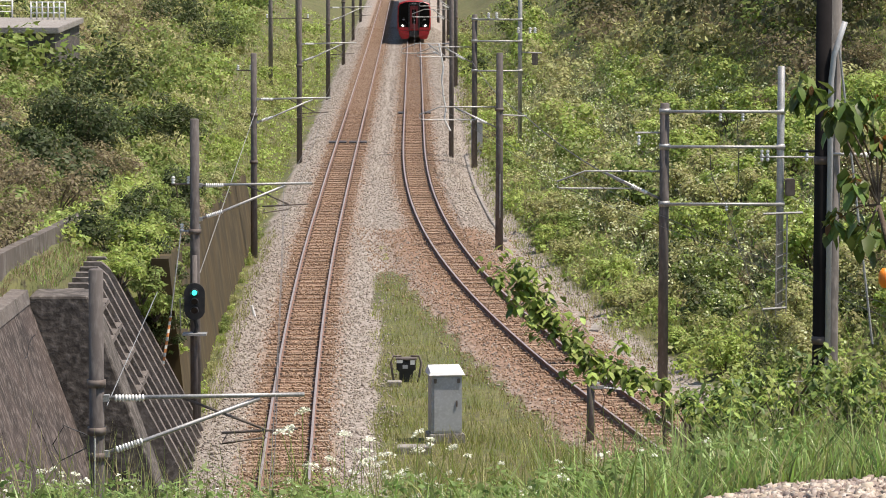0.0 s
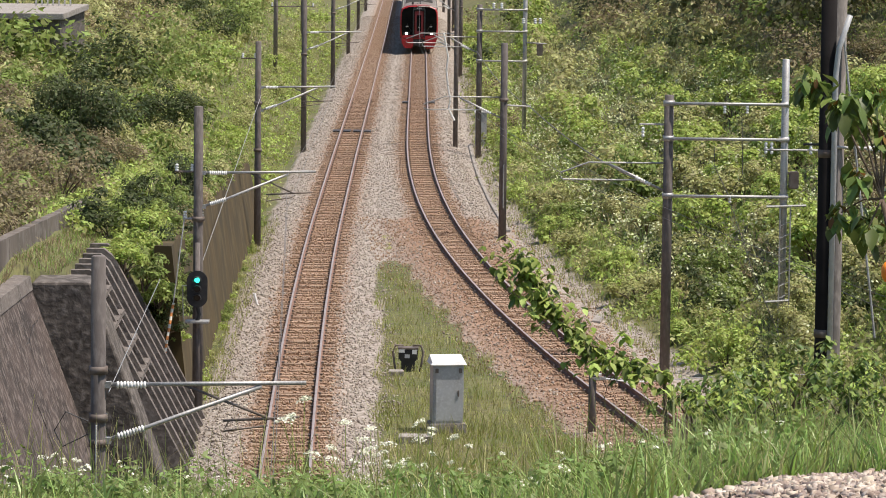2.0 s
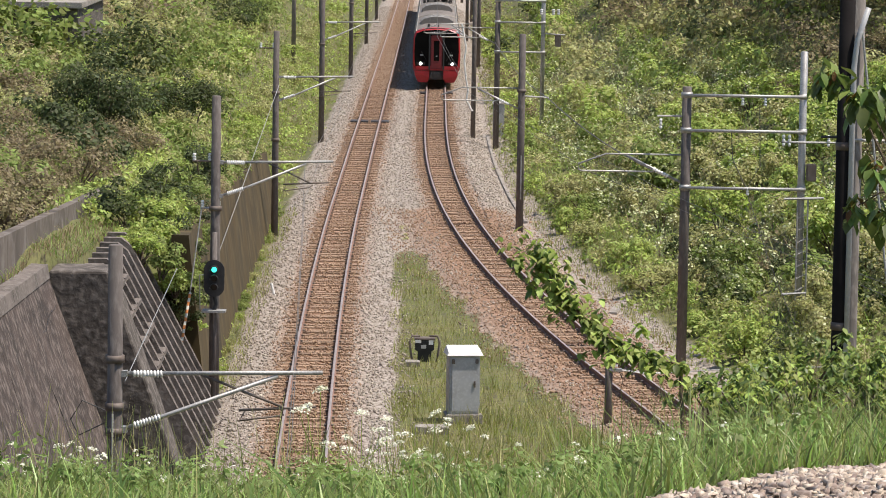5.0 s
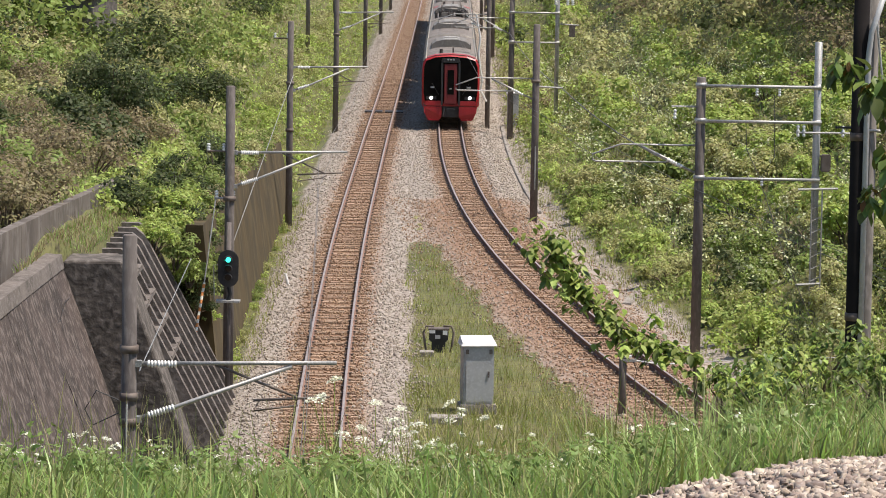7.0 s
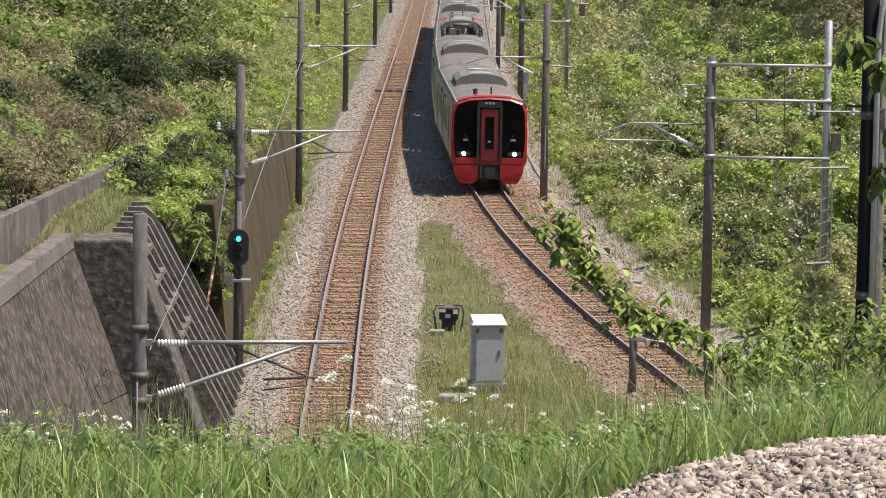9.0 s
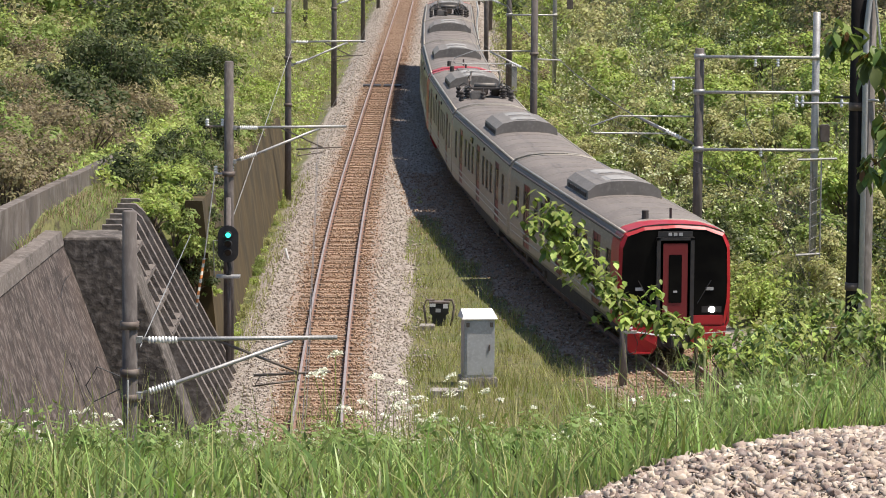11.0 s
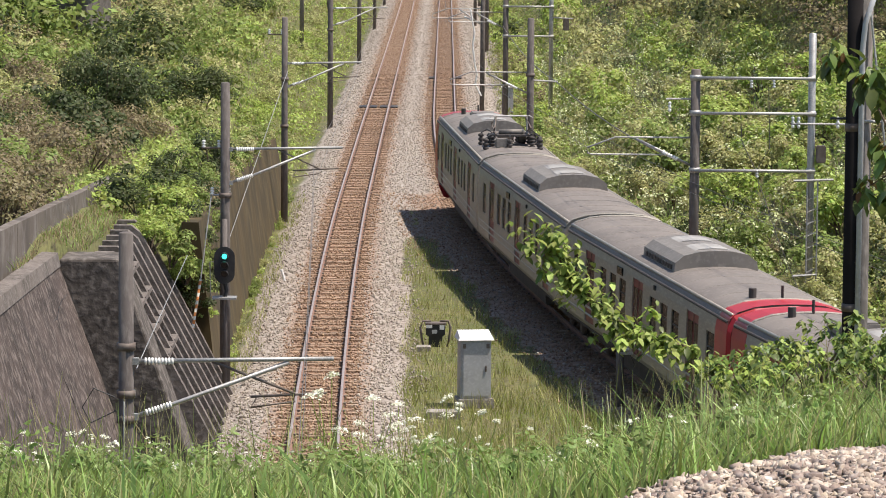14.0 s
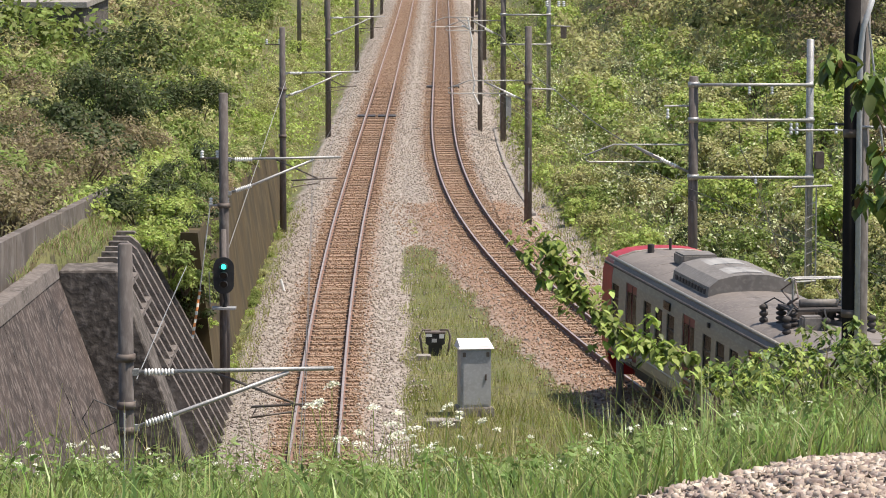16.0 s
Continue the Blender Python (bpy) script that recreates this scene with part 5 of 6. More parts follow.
def plant(kind, x, y, sc, rng, z=None, sink=0.15):
    src = KINDS[kind][int(rng.integers(0, 2))]
    m = pose(x, y, (gz(x, y) if z is None else z) - sink, 0, 0, float(rng.uniform(0, 360)))
    tall = sc * float(rng.uniform(0.85, 1.15))
    if y > 168 or len(used) > 296:
        FAR.setdefault(src.name, (src, []))[1].append(m @ Matrix.Diagonal((sc, sc, tall, 1)))
        return
    used.add((x, y))
    ob = src if src.matrix_basis.translation.z < -40 else copy_thing(src, m)
    ob.matrix_basis = m
    ob.scale = (sc, sc, tall)


def join_far():
    """The uncountable scrub farther off, one sheet of leaves for each sort."""
    for src, ms in FAR.values():
        me = src.children[0].data if src.children[0].name.startswith("crown") else src.children[1].data
        co = np.empty(len(me.vertices) * 3, dtype=np.float32)
        me.vertices.foreach_get("co", co)
        co = co.reshape(-1, 4, 3)[::3 if me.name.startswith("crown") and len(co) < 9000 else 4]
        mid = co.mean(axis=1, keepdims=True)
        co = (mid + (co - mid) * 1.3).reshape(-1, 3)
        V = np.concatenate([co @ np.array(m.to_3x3()).T + np.array(m.translation) for m in ms])
        F = np.arange(len(V)).reshape(-1, 4)
        lab = {"leaf_green": "mid-green", "leaf_bright": "bright green", "leaf_dark": "dark green", "leaf_olive": "olive", "leaf_dry": "dry tan", "leaf_brown": "brownish", "leaf_wood": "blackish-green"}[me.materials[0].name]
        tagged(new("far_scrub", flat_mesh("far_scrub", V, F, me.materials[0])), "dense %s scrub covering the far banks" % lab, "scrub", kind="stuff")


def in_view(x, y, pad=2.5):
    return abs(x) < y * 0.131 + pad


def bank_plants():
    rng = np.random.default_rng(21)
    # left bank
    y = 134.0
    while y < 330:
        step = 2.4 + (y - 134) * 0.016
        x = float(left_x(y)) - 5.6
        while x > -48:
            px, py = x + rng.uniform(-0.9, 0.9), y + rng.uniform(-1, 1)
            lo = float(left_x(py)) - px
            if in_view(px, py) and lo > 5.0 and (py > 150 or lo > 6.5) and not (px < -16.5 and 181 < py < 206):
                patch = float(wobble(np.array(px), np.array(py), 4.2, 3.0))
                u = rng.random()
                if lo < 7.5:
                    k, sc = ("bright" if u < 0.6 else "olive"), 0.45
                elif lo < 11:
                    k, sc = ("bright" if u < 0.2 else "green" if u < 0.6 else "olive" if u < 0.88 else "tree"), 0.85
                elif patch > 0.15:
                    k, sc = ("dry" if u < 0.3 else "brown" if u < 0.6 else "olive"), 0.85
                else:
                    k, sc = ("olive" if u < 0.42 else "green" if u < 0.62 else "bright" if u < 0.72 else "brown" if u < 0.88 else "dark" if u < 0.95 else "tree"), 0.95
                plant(k, px, py, sc * rng.uniform(0.75, 1.25) * (1 + (y - 134) * 0.003), rng)
            x -= step * rng.uniform(0.85, 1.15)
        y += step * 0.95
    # terrace behind the parapet and wall tops
    for _ in range(84):
        py = rng.uniform(80, 136)
        px = rng.uniform(-18.5, -10.6)
        if in_view(px, py, 1.5) and px < -10.6:
            plant(("brown", "dark", "green", "brown")[int(rng.integers(0, 4))], px, py, rng.uniform(0.6, 1.0), rng)
    for px, py, k, sc in ((-8.7, 108, "green", 0.45), (-8.3, 111, "dark", 0.5),
                          (-8.2, 106.5, "green", 0.45), (-8.0, 113, "green", 0.7), 
                          (-7.3, 99, "bright", 0.5), (-7.6, 101.5, "green", 0.6), (-7.1, 104, "dark", 0.5), (-7.4, 116, "dark", 0.6), (-7.3, 120, "green", 0.55),
                          (-7.5, 124, "olive", 0.6), (-7.4, 129, "olive", 0.6), (-7.6, 134, "green", 0.6),
                          (-8.4, 100, "dark", 0.7),
                          (-19.0, 178, "green", 1.15), (-17.4, 179, "olive", 1.2), (-21.6, 178, "olive", 1.0), (-23.6, 178, "dry", 1.1), (-18.2, 181, "green", 1.9), (-20.2, 181, "green", 1.9), (-21.8, 180.5, "green", 1.7), (-23.4, 181, "olive", 1.4), (-17.2, 184, "olive", 1.5), (-16.6, 180, "green", 1.2), (-20.3, 176, "dry", 0.9), (-22.4, 175.5, "dry", 0.8), (-13.3, 151, "dark", 1.3), (-13.6, 150, "dark", 1.15), (-10.4, 148, "green", 1.1), (-11.2, 146, "bright", 0.8), (-10.0, 144, "green", 0.9)):
        plant(k, px, py, sc, rng)
    for px, py, pz, k, sc in ((-6.75, 95.4, 2.6, "bright", 0.42), (-7.1, 95.0, 3.1, "green", 0.5), (-6.5, 97.5, 2.6, "green", 0.4), (-6.9, 98.5, 3.0, "dark", 0.45),
                              (-6.45, 99.5, 2.5, "dark", 0.35), (-7.6, 94.2, 3.6, "bright", 0.5), (-7.4, 96.5, 3.4, "bright", 0.6), (-6.6, 103, 3.0, "green", 0.35), (-7.7, 100, 3.1, "bright", 0.8), (-8.35, 97, 3.45, "bright", 0.42), (-8.7, 94, 3.7, "bright", 0.25), (-6.9, 96.2, 2.3, "green", 0.5), (-6.7, 95.9, 1.7, "dark", 0.4), (-6.9, 96.7, 2.0, "green", 0.55), (-6.55, 96.5, 1.3, "bright", 0.42), (-6.5, 97.6, 1.9, "dark", 0.4), (-7.2, 100.5, 2.5, "green", 0.62), (-6.9, 99.8, 2.0, "dark", 0.45), (-7.7, 104, 3.0, "green", 0.6)):
        plant(k, px, py, sc, rng, z=pz)
    for py in np.arange(101, 148, 2.6):
        plant(("olive", "dry", "green")[int(rng.integers(0, 3))], float(left_x(py)) - 3.75, float(py), rng.uniform(0.3, 0.5), rng, z=3.5 - (float(py) - 107) * 0.036)
    # weeds at the foot of the brown wall
    for py in np.arange(98, 150, 2.1):
        px = float(left_x(py)) - 2.75 + rng.uniform(-0.1, 0.15)
        plant(("bright", "olive", "green")[int(rng.integers(0, 3))], px, float(py), rng.uniform(0.12, 0.3), rng)
    # right bank
    y = 98.0
    while y < 330:
        step = 2.3 + (y - 98) * 0.013
        x0 = float(np.interp(-y, -LINE[:, 1], LINE[:, 0]))
        x = x0 + 4.2
        while x < 48:
            px, py = x + rng.uniform(-0.8, 0.8), y + rng.uniform(-1, 1)
            if in_view(px, py):
                ro = float(right_off(np.array([px]), np.array([py]))[0])
                patch = float(wobble(np.array(px), np.array(py), 4.0, 7.0))
                u = rng.random()
                if py > 150 and px > float(np.interp(py, [150, 160, 235, 330], [15.0, 14.4, 10.6, 15.5])) + 0.8 * patch:
                    k, sc = ("wood" if u < 0.36 else "brown" if u < 0.62 else "tree" if u < 0.78 else "dark" if u < 0.9 else "olive"), 1.1
                elif patch < -0.5:
                    k, sc = ("dark" if u < 0.16 and py > 150 else "brown" if u < 0.42 else "green" if u < 0.75 else "olive"), 0.75
                else:
                    k, sc = ("bright" if u < 0.46 else "olive" if u < 0.84 else "green" if u < 0.93 else "brown"), 0.8
                if ro < 7:
                    sc *= 0.75
                if ro > 3.9:
                    plant(k, px, py, sc * rng.uniform(0.75, 1.2) * (1 + (y - 98) * 0.003), rng)
            x += step * rng.uniform(0.85, 1.15)
        y += step
    # growth at the foot of the right bank
    for _ in range(44):
        py = rng.uniform(94, 130)
        cx = float(np.interp(-py, -LINE[:, 1], LINE[:, 0]))
        px = cx + rng.uniform(4.2, 8.0)
        if math.hypot(px - 7.24, py - 106) > 0.9:
            plant(("olive", "green", "bright", "olive", "dark")[int(rng.integers(0, 5))], px, py, rng.uniform(0.3, 0.62), rng)
    # far trees that close the valley
    for _ in range(60):
        py = rng.uniform(335, 470)
        px = rng.choice([-1, 1]) * rng.uniform(17, 62)
        if in_view(px, py, 4):
            plant("wood" if rng.random() < 0.45 else "tree", px, py, rng.uniform(1.2, 2.0), rng)


bank_plants()
join_far()


def blades(name, x, y, h, w, material, label, seed, lean=0.35, segs=2, z=None, category="grass"):
    """Grass blades as thin bent strips."""
    rng = np.random.default_rng(seed)
    n = len(x)
    z = ground_z(x, y) - 0.03 if z is None else z
    a = rng.uniform(0, 6.28, n)
    dx, dy = np.cos(a), np.sin(a)
    b = rng.uniform(0, 6.28, n)
    lx, ly = np.cos(b) * h * lean * rng.random(n), np.sin(b) * h * lean * rng.random(n)
    vs = []
    for i in range(segs + 1):
        f = i / segs
        ww = w * (1 - f ** 1.5) * 0.5 + 0.001
        cx, cy, cz = x + lx * f * f, y + ly * f * f, z + h * (f - 0.12 * f * f * lean)
        vs += [np.stack([cx - dx * ww, cy - dy * ww, cz], -1), np.stack([cx + dx * ww, cy + dy * ww, cz], -1)]
    V = np.stack(vs, 1).reshape(-1, 3)
    k = 2 * (segs + 1)
    q = np.array([(2 * i, 2 * i + 1, 2 * i + 3, 2 * i + 2) for i in range(segs)])
    Fq = (q[None] + (np.arange(n) * k)[:, None, None]).reshape(-1, 4)
    return tagged(new(name, flat_mesh(name, V, Fq, material)), label, category, kind="stuff")


def grasses():
    rng = np.random.default_rng(31)
    # near hill
    n = 88000
    y = 15.6 + 29.4 * rng.random(n) ** 0.9
    x = rng.uniform(-1, 1, n) * (y * 0.132 + 0.6)
    lim = gravel_edge(x) + 0.1
    k = (y > lim) | (x < 0.4)
    x, y = x[k], y[k]
    tuft = 0.7 + 0.35 * wobble(x, y, 0.35, 4.0) + 0.35 * wobble(x, y, 0.13, 1.0)
    k = rng.random(len(x)) < 0.35 + 0.75 * tuft
    x, y, tuft = x[k], y[k], tuft[k]
    h = rng.uniform(0.11, 0.37, len(x)) * np.clip(tuft, 0.4, 1.3) * (0.8 + 0.5 * sstep(-1, 3, x)) * np.minimum(rng.lognormal(0, 0.3, len(x)), 1.9)
    u = rng.random(len(x))
    for a, b, m, nm, f, w, ln, lab in ((0, 0.56, "grass", "grass", 1.0, 0.015, 0.9, "lush long green grass on the near hillside"),
                                       (0.56, 0.76, "grass_blue", "broad_grass", 1.05, 0.019, 0.95, "broader bluish-green grass leaves on the near hillside"),
                                       (0.76, 0.86, "leaf_dark", "low_grass", 0.6, 0.022, 1.2, "short dark undergrowth on the near hillside"),
                                       (0.86, 1.1, "grass_dry", "dry_grass", 1.15, 0.008, 0.9, "pale seeding grass stalks on the near hillside")):
        s_ = (u >= a) & (u < b)
        blades(nm, x[s_], y[s_], h[s_] * f, w * rng.uniform(0.6, 1.4, int(s_.sum())), M[m], lab, 1, ln, 3)
    n = 1000
    y = rng.uniform(30, 42, n)
    x = 1.2 + 4.6 * rng.random(n)
    k = wobble(x, y, 0.4, 1.5) > -0.25
    blades("reedy_grass", x[k], y[k], rng.uniform(0.4, 0.85, int(k.sum())), 0.017, M["grass"], "tall reedy grass clumps along the brow", 17, 0.7, 3)
    n = 620
    y = rng.uniform(27, 40, n)
    x = rng.uniform(-1, 1, n) * (y * 0.132 + 0.6)
    h = rng.uniform(0.55, 1.05, n)
    blades("tall_stalks", x, y, h, 0.008, M["grass_dry"], "tall thin straw stalks rising above the near grass", 12, 0.35, 3)
    blades("tall_green_stalks", x[::2] + 0.1, y[::2], h[::2] * 0.95, 0.011, M["leaf_green"], "tall dark green stems rising above the near grass", 13, 0.3, 3)
    n = 290
    y = rng.uniform(31, 37, n)
    x = rng.uniform(-1, 1, n) * (y * 0.132 + 0.3)
    blades("seed_stalks", x, y, rng.uniform(0.5, 1.0, n), 0.009, M["leaf_dry"], "leaning tan seed stalks along the brow", 14, 0.8, 3)
    # broad-leaved weeds among the near grass
    n = 420
    y = rng.uniform(19, 40, n)
    x = rng.uniform(-1, 1, n) * (y * 0.132 + 0.4)
    k = y > gravel_edge(x) + 0.2
    x, y = x[k], y[k]
    cen = np.stack([x, y, ground_z(x, y) + rng.uniform(0.12, 0.3, len(x))], -1)
    v, f = leaf_cloud(rng, cen, rng.uniform(0.08, 0.2, len(cen)), len(cen) * 40, 0.024, 0.8, 0.45)
    tagged(new("low_weeds", flat_mesh("low_weeds", v, f, M["weed"])), "leafy low weeds among the near grass", "weeds", kind="stuff")
    n = 260
    y = rng.uniform(24, 38, n)
    x = rng.uniform(-1, 1, n) * (y * 0.132 + 0.4)
    k = (wobble(x, y, 0.7, 2.5) > 0.1) & (y > gravel_edge(x) + 0.2)
    x, y = x[k], y[k]
    cen = np.stack([x, y, ground_z(x, y) + rng.uniform(0.25, 0.45, len(x))], -1)
    v, f = leaf_cloud(rng, cen, np.full(len(cen), 0.035), len(cen) * 8, 0.014, 2.0, 0.9)
    tagged(new("daisies", flat_mesh("daisies", v, f, M["petal"])), "small white daisies scattered in the near grass", "wildflowers", kind="stuff")
    n = 5000
    y = rng.uniform(78, 110, n)
    x = left_x(y) - rng.uniform(5.3, 6.6, n)
    k = (x > -9.3) & ((y > 84.5) | (x < left_x(y) - 6.2))
    x, y = x[k], y[k]
    dry = rng.random(len(x)) < 0.62
    blades("ledge_grass", x[~dry], y[~dry], rng.uniform(0.1, 0.35, int((~dry).sum())), 0.022, M["grass"], "rough green grass on the ledge below the parapet", 18, 0.9, 2)
    blades("ledge_dry_grass", x[dry], y[dry], rng.uniform(0.1, 0.3, int(dry.sum())), 0.02, M["leaf_dry"], "withered grass on the ledge below the parapet", 19, 0.9, 2)
    # verges and island
    n = 200000
    y = 78 + 250 * rng.random(n) ** 1.5
    x = left_x(y) + rng.uniform(-6.2, 11.0, n)
    lo, ro = left_x(y) - x, right_off(x, y)
    isl = (lo < -2.2 - 0.3 * wobble(x, y, 1.1)) & (ro < -2.3 - 0.4 * wobble(x, y, 1.3)) & (y < 131 + 2 * wobble(x, y, 0.7))
    verge = ((lo > 1.95 + 0.25 * wobble(x, y, 0.9)) & (lo < 2.8) & (y > 97) & (y < 150)) | ((lo > 2.9 + 0.3 * wobble(x, y, 1.2)) & (lo < 6.2) & ((y > 150) | (lo < 3.9))) | ((ro > 2.9) & (ro < 7))
    k = isl | verge
    x, y, isl = x[k], y[k], isl[k]
    h = rng.uniform(0.08, 0.38, len(x)) * np.where(isl & (y < 95), 1.5, 1.0) * np.clip(0.9 + 0.6 * wobble(x, y, 0.8, 3.0), 0.3, 1.6)
    dry = rng.random(len(x)) < np.where(isl, 0.45, 0.2) + 0.3 * wobble(x, y, 1.7, 6.0)
    blades("verge_grass", x[~dry], y[~dry], h[~dry], 0.018, M["grass_low"], "short green grass between and beside the tracks", 3, 0.6, 1)
    blades("verge_dry_grass", x[dry], y[dry], h[dry], 0.022, M["grass_dry"], "short straw-coloured grass between the tracks", 4, 0.9, 1)
    # rough growth on both banks
    n = 60000
    y = 96 + 240 * rng.random(n) ** 1.5
    x = rng.uniform(-1, 1, n) * (y * 0.131 + 2)
    lo, ro = left_x(y) - x, right_off(x, y)
    k = ((lo > 4.6) & (y > 140)) | (ro > 4.2) | ((lo > 6.6) & (y < 140) & (y > 96))
    x, y = x[k], y[k]
    h = rng.uniform(0.3, 0.9, len(x))
    u = rng.random(len(x)) + 0.25 * wobble(x, y, 3.5, 5.0)
    for a, b, m, nm, lab in ((-9, 0.55, "grass", "bank_grass", "rough green grass on the banks"),
                             (0.55, 0.85, "leaf_olive", "bank_weeds", "olive weeds on the banks"),
                             (0.85, 9, "leaf_dry", "bank_dry_grass", "withered tan grass on the banks")):
        s = (u >= a) & (u < b)
        blades(nm, x[s], y[s], h[s], 0.04, M[m], lab, 7, 1.0, 1)
    # low leafy growth that covers both banks
    n = 34000
    y = 97 + 280 * rng.random(n) ** 1.3
    x = rng.uniform(-1, 1, n) * (y * 0.131 + 2)
    lo, ro = left_x(y) - x, right_off(x, y)
    k = ((lo > 3.2 + 0.4 * wobble(x, y, 1.5)) & (y > 149)) | (ro > 3.6 + 0.5 * wobble(x, y, 1.5)) | ((lo > 5.6) & (y < 150))
    x, y, lo, ro = x[k], y[k], lo[k], ro[k]
    keep = (ro < 0) | (ro < 6) | (rng.random(len(x)) < 0.7)
    x, y, lo, ro = x[keep], y[keep], lo[keep], ro[keep]
    tone = wobble(x, y, 2.6, 4.0) + rng.normal(0, 0.35, len(x)) + np.where((lo > 0) & (lo < 7), -0.5, 0)
    for a, b, m, lab in ((-9, -0.25, "leaf_bright", "fresh bright green"), (-0.25, 0.3, "leaf_green", "mid-green"), (0.3, 0.8, "leaf_olive", "olive"), (0.8, 9, "leaf_brown", "brownish")):
        j = (tone >= a) & (tone < b)
        cen = np.stack([x[j], y[j], ground_z(x[j], y[j]) + rng.uniform(0.05, 0.3, int(j.sum()))], -1)
        v, f = leaf_cloud(rng, cen, rng.uniform(0.18, 0.42, len(cen)), len(cen) * 9, 0.085)
        tagged(new("ground_cover", flat_mesh("ground_cover", v, f, M[m])), "low %s leafy ground cover on the banks" % lab, "weeds", kind="stuff")
    # weeds creeping into the ballast
    n = 9000
    y = 98 + 220 * rng.random(n) ** 1.4
    x = left_x(y) + rng.uniform(-3.9, 6.5, n)
    lo, ro = left_x(y) - x, right_off(x, y)
    edge = (lo > 2.3) & (lo < 3.8) & (rng.random(n) < sstep(2.2, 3.4, lo) * (0.6 + 0.4 * wobble(x, y, 1.3, 2.0)))
    mid = (lo < -2.3) & (ro < -2.2) & (y > 131) & (rng.random(n) < 0.10 + 0.14 * wobble(x, y, 2.0, 5.0)) & (y < 200)
    cess = (ro > 2.6) & (ro < 4.6) & (rng.random(n) < sstep(2.6, 4.4, ro) * 0.7)
    for k, m, lab in ((edge | cess, "leaf_bright", "fresh green"), (mid, "leaf_olive", "olive")):
        cen = np.stack([x[k], y[k], ground_z(x[k], y[k]) + rng.uniform(0.02, 0.12, int(k.sum()))], -1)
        v, f = leaf_cloud(rng, cen, rng.uniform(0.08, 0.2, len(cen)), len(cen) * 9, 0.05)
        tagged(new("ballast_weeds", flat_mesh("ballast_weeds", v, f, M[m])), "small %s weeds creeping into the ballast" % lab, "weeds", kind="stuff")
    # pale green leaf clumps over the right bank
    n = 26000
    y = 100 + 130 * rng.random(n)
    x = rng.uniform(2, 30, n)
    ro = right_off(x, y)
    k = (ro > 5) & (x < 13.6 - (y - 160) * 0.064) & (wobble(x, y, 2.4, 9.0) + rng.normal(0, 0.3, n) > 0.05)
    x, y = x[k], y[k]
    z = ground_z(x, y) + rng.uniform(0.4, 1.5, len(x))
    cen = np.stack([x, y, z], -1)
    v, f = leaf_cloud(rng, cen, np.full(len(cen), 0.2), len(cen) * 3, 0.05, 1.0, 0.7)
    tagged(new("white_blossom", flat_mesh("white_blossom", v, f, M["blossom"])), "scattered small pale green leaf clumps over the bank scrub", "blossom", kind="stuff")


grasses()


def umbels():
    rng = np.random.default_rng(41)
    models_ = []
    for i in range(3):
        ob = empty("cow_parsley", 0, 0, 0, "tall cow parsley with white lacy flower heads", "wildflower", "cow parsley")
        g, heads = Geo(), []
        for j in range(4):
            a = rng.uniform(0, 6.28)
            hx, hy, hz = 0.17 * math.cos(a) * j, 0.17 * math.sin(a) * j, 0.95 - rng.uniform(0.05, 0.16) * j
            g.tube([(0, 0, 0), (hx * 0.3, hy * 0.3, hz * 0.5), (hx, hy, hz)], 0.0035, 5)
            heads.append((hx, hy, hz))
        part("stalk", g, M["leaf_bright"], ob)
        for hx, hy, hz in heads:
            m = 85
            tilt = rng.uniform(-0.7, 0.7)
            r = rng.uniform(0.03, 0.085) * np.sqrt(rng.random(m))
            a = rng.uniform(0, 6.28, m)
            c = np.stack([hx + r * np.cos(a), hy + r * np.sin(a), hz + 0.03 - 3.0 * r * r + tilt * r * np.cos(a) + rng.normal(0, 0.008, m)], -1)
            v, f = leaf_cloud(rng, c, np.full(m, 0.01), m, 0.011, 2.5, 0.9)
            fl = new("flower_head", flat_mesh("flower_head", v, f, M["petal"]))
            fl.parent = ob
            fl["kind"] = "stuff"
        v, f = leaf_cloud(rng, np.array([[0, 0, 0.2], [0.1, 0, 0.35], [-0.1, 0.05, 0.3]]), np.full(3, 0.24), 330, 0.02, 0.9, 0.3)
        lf = new("foliage", flat_mesh("foliage", v, f, M["leaf_bright"]))
        lf.parent = ob
        models_.append(ob)
    n = 0
    spots = [(-0.34 + rng.normal(0, 0.3), 35.3 + rng.normal(0, 1.3), float(rng.choice([0.65, 0.85, 1.0, 1.15]))) for _ in range(17)]
    spots += [(-3.75 + rng.normal(0, 0.45), 31.5 + rng.normal(0, 1.2), 0.72) for _ in range(8)]
    spots += [(rng.uniform(-3.5, 2.0), rng.uniform(29, 36), 0.5) for _ in range(6)]
    for x, y, s in spots:
        ob = models_[n] if n < 3 else copy_thing(models_[n % 3], pose(0, 0, 0))
        ob.matrix_basis = pose(x, y, gz(x, y) - 0.03, 0, 0, float(rng.uniform(0, 360)))
        q = s * float(rng.uniform(0.8, 1.15))
        ob.scale = (q, q, q)
        n += 1


umbels()


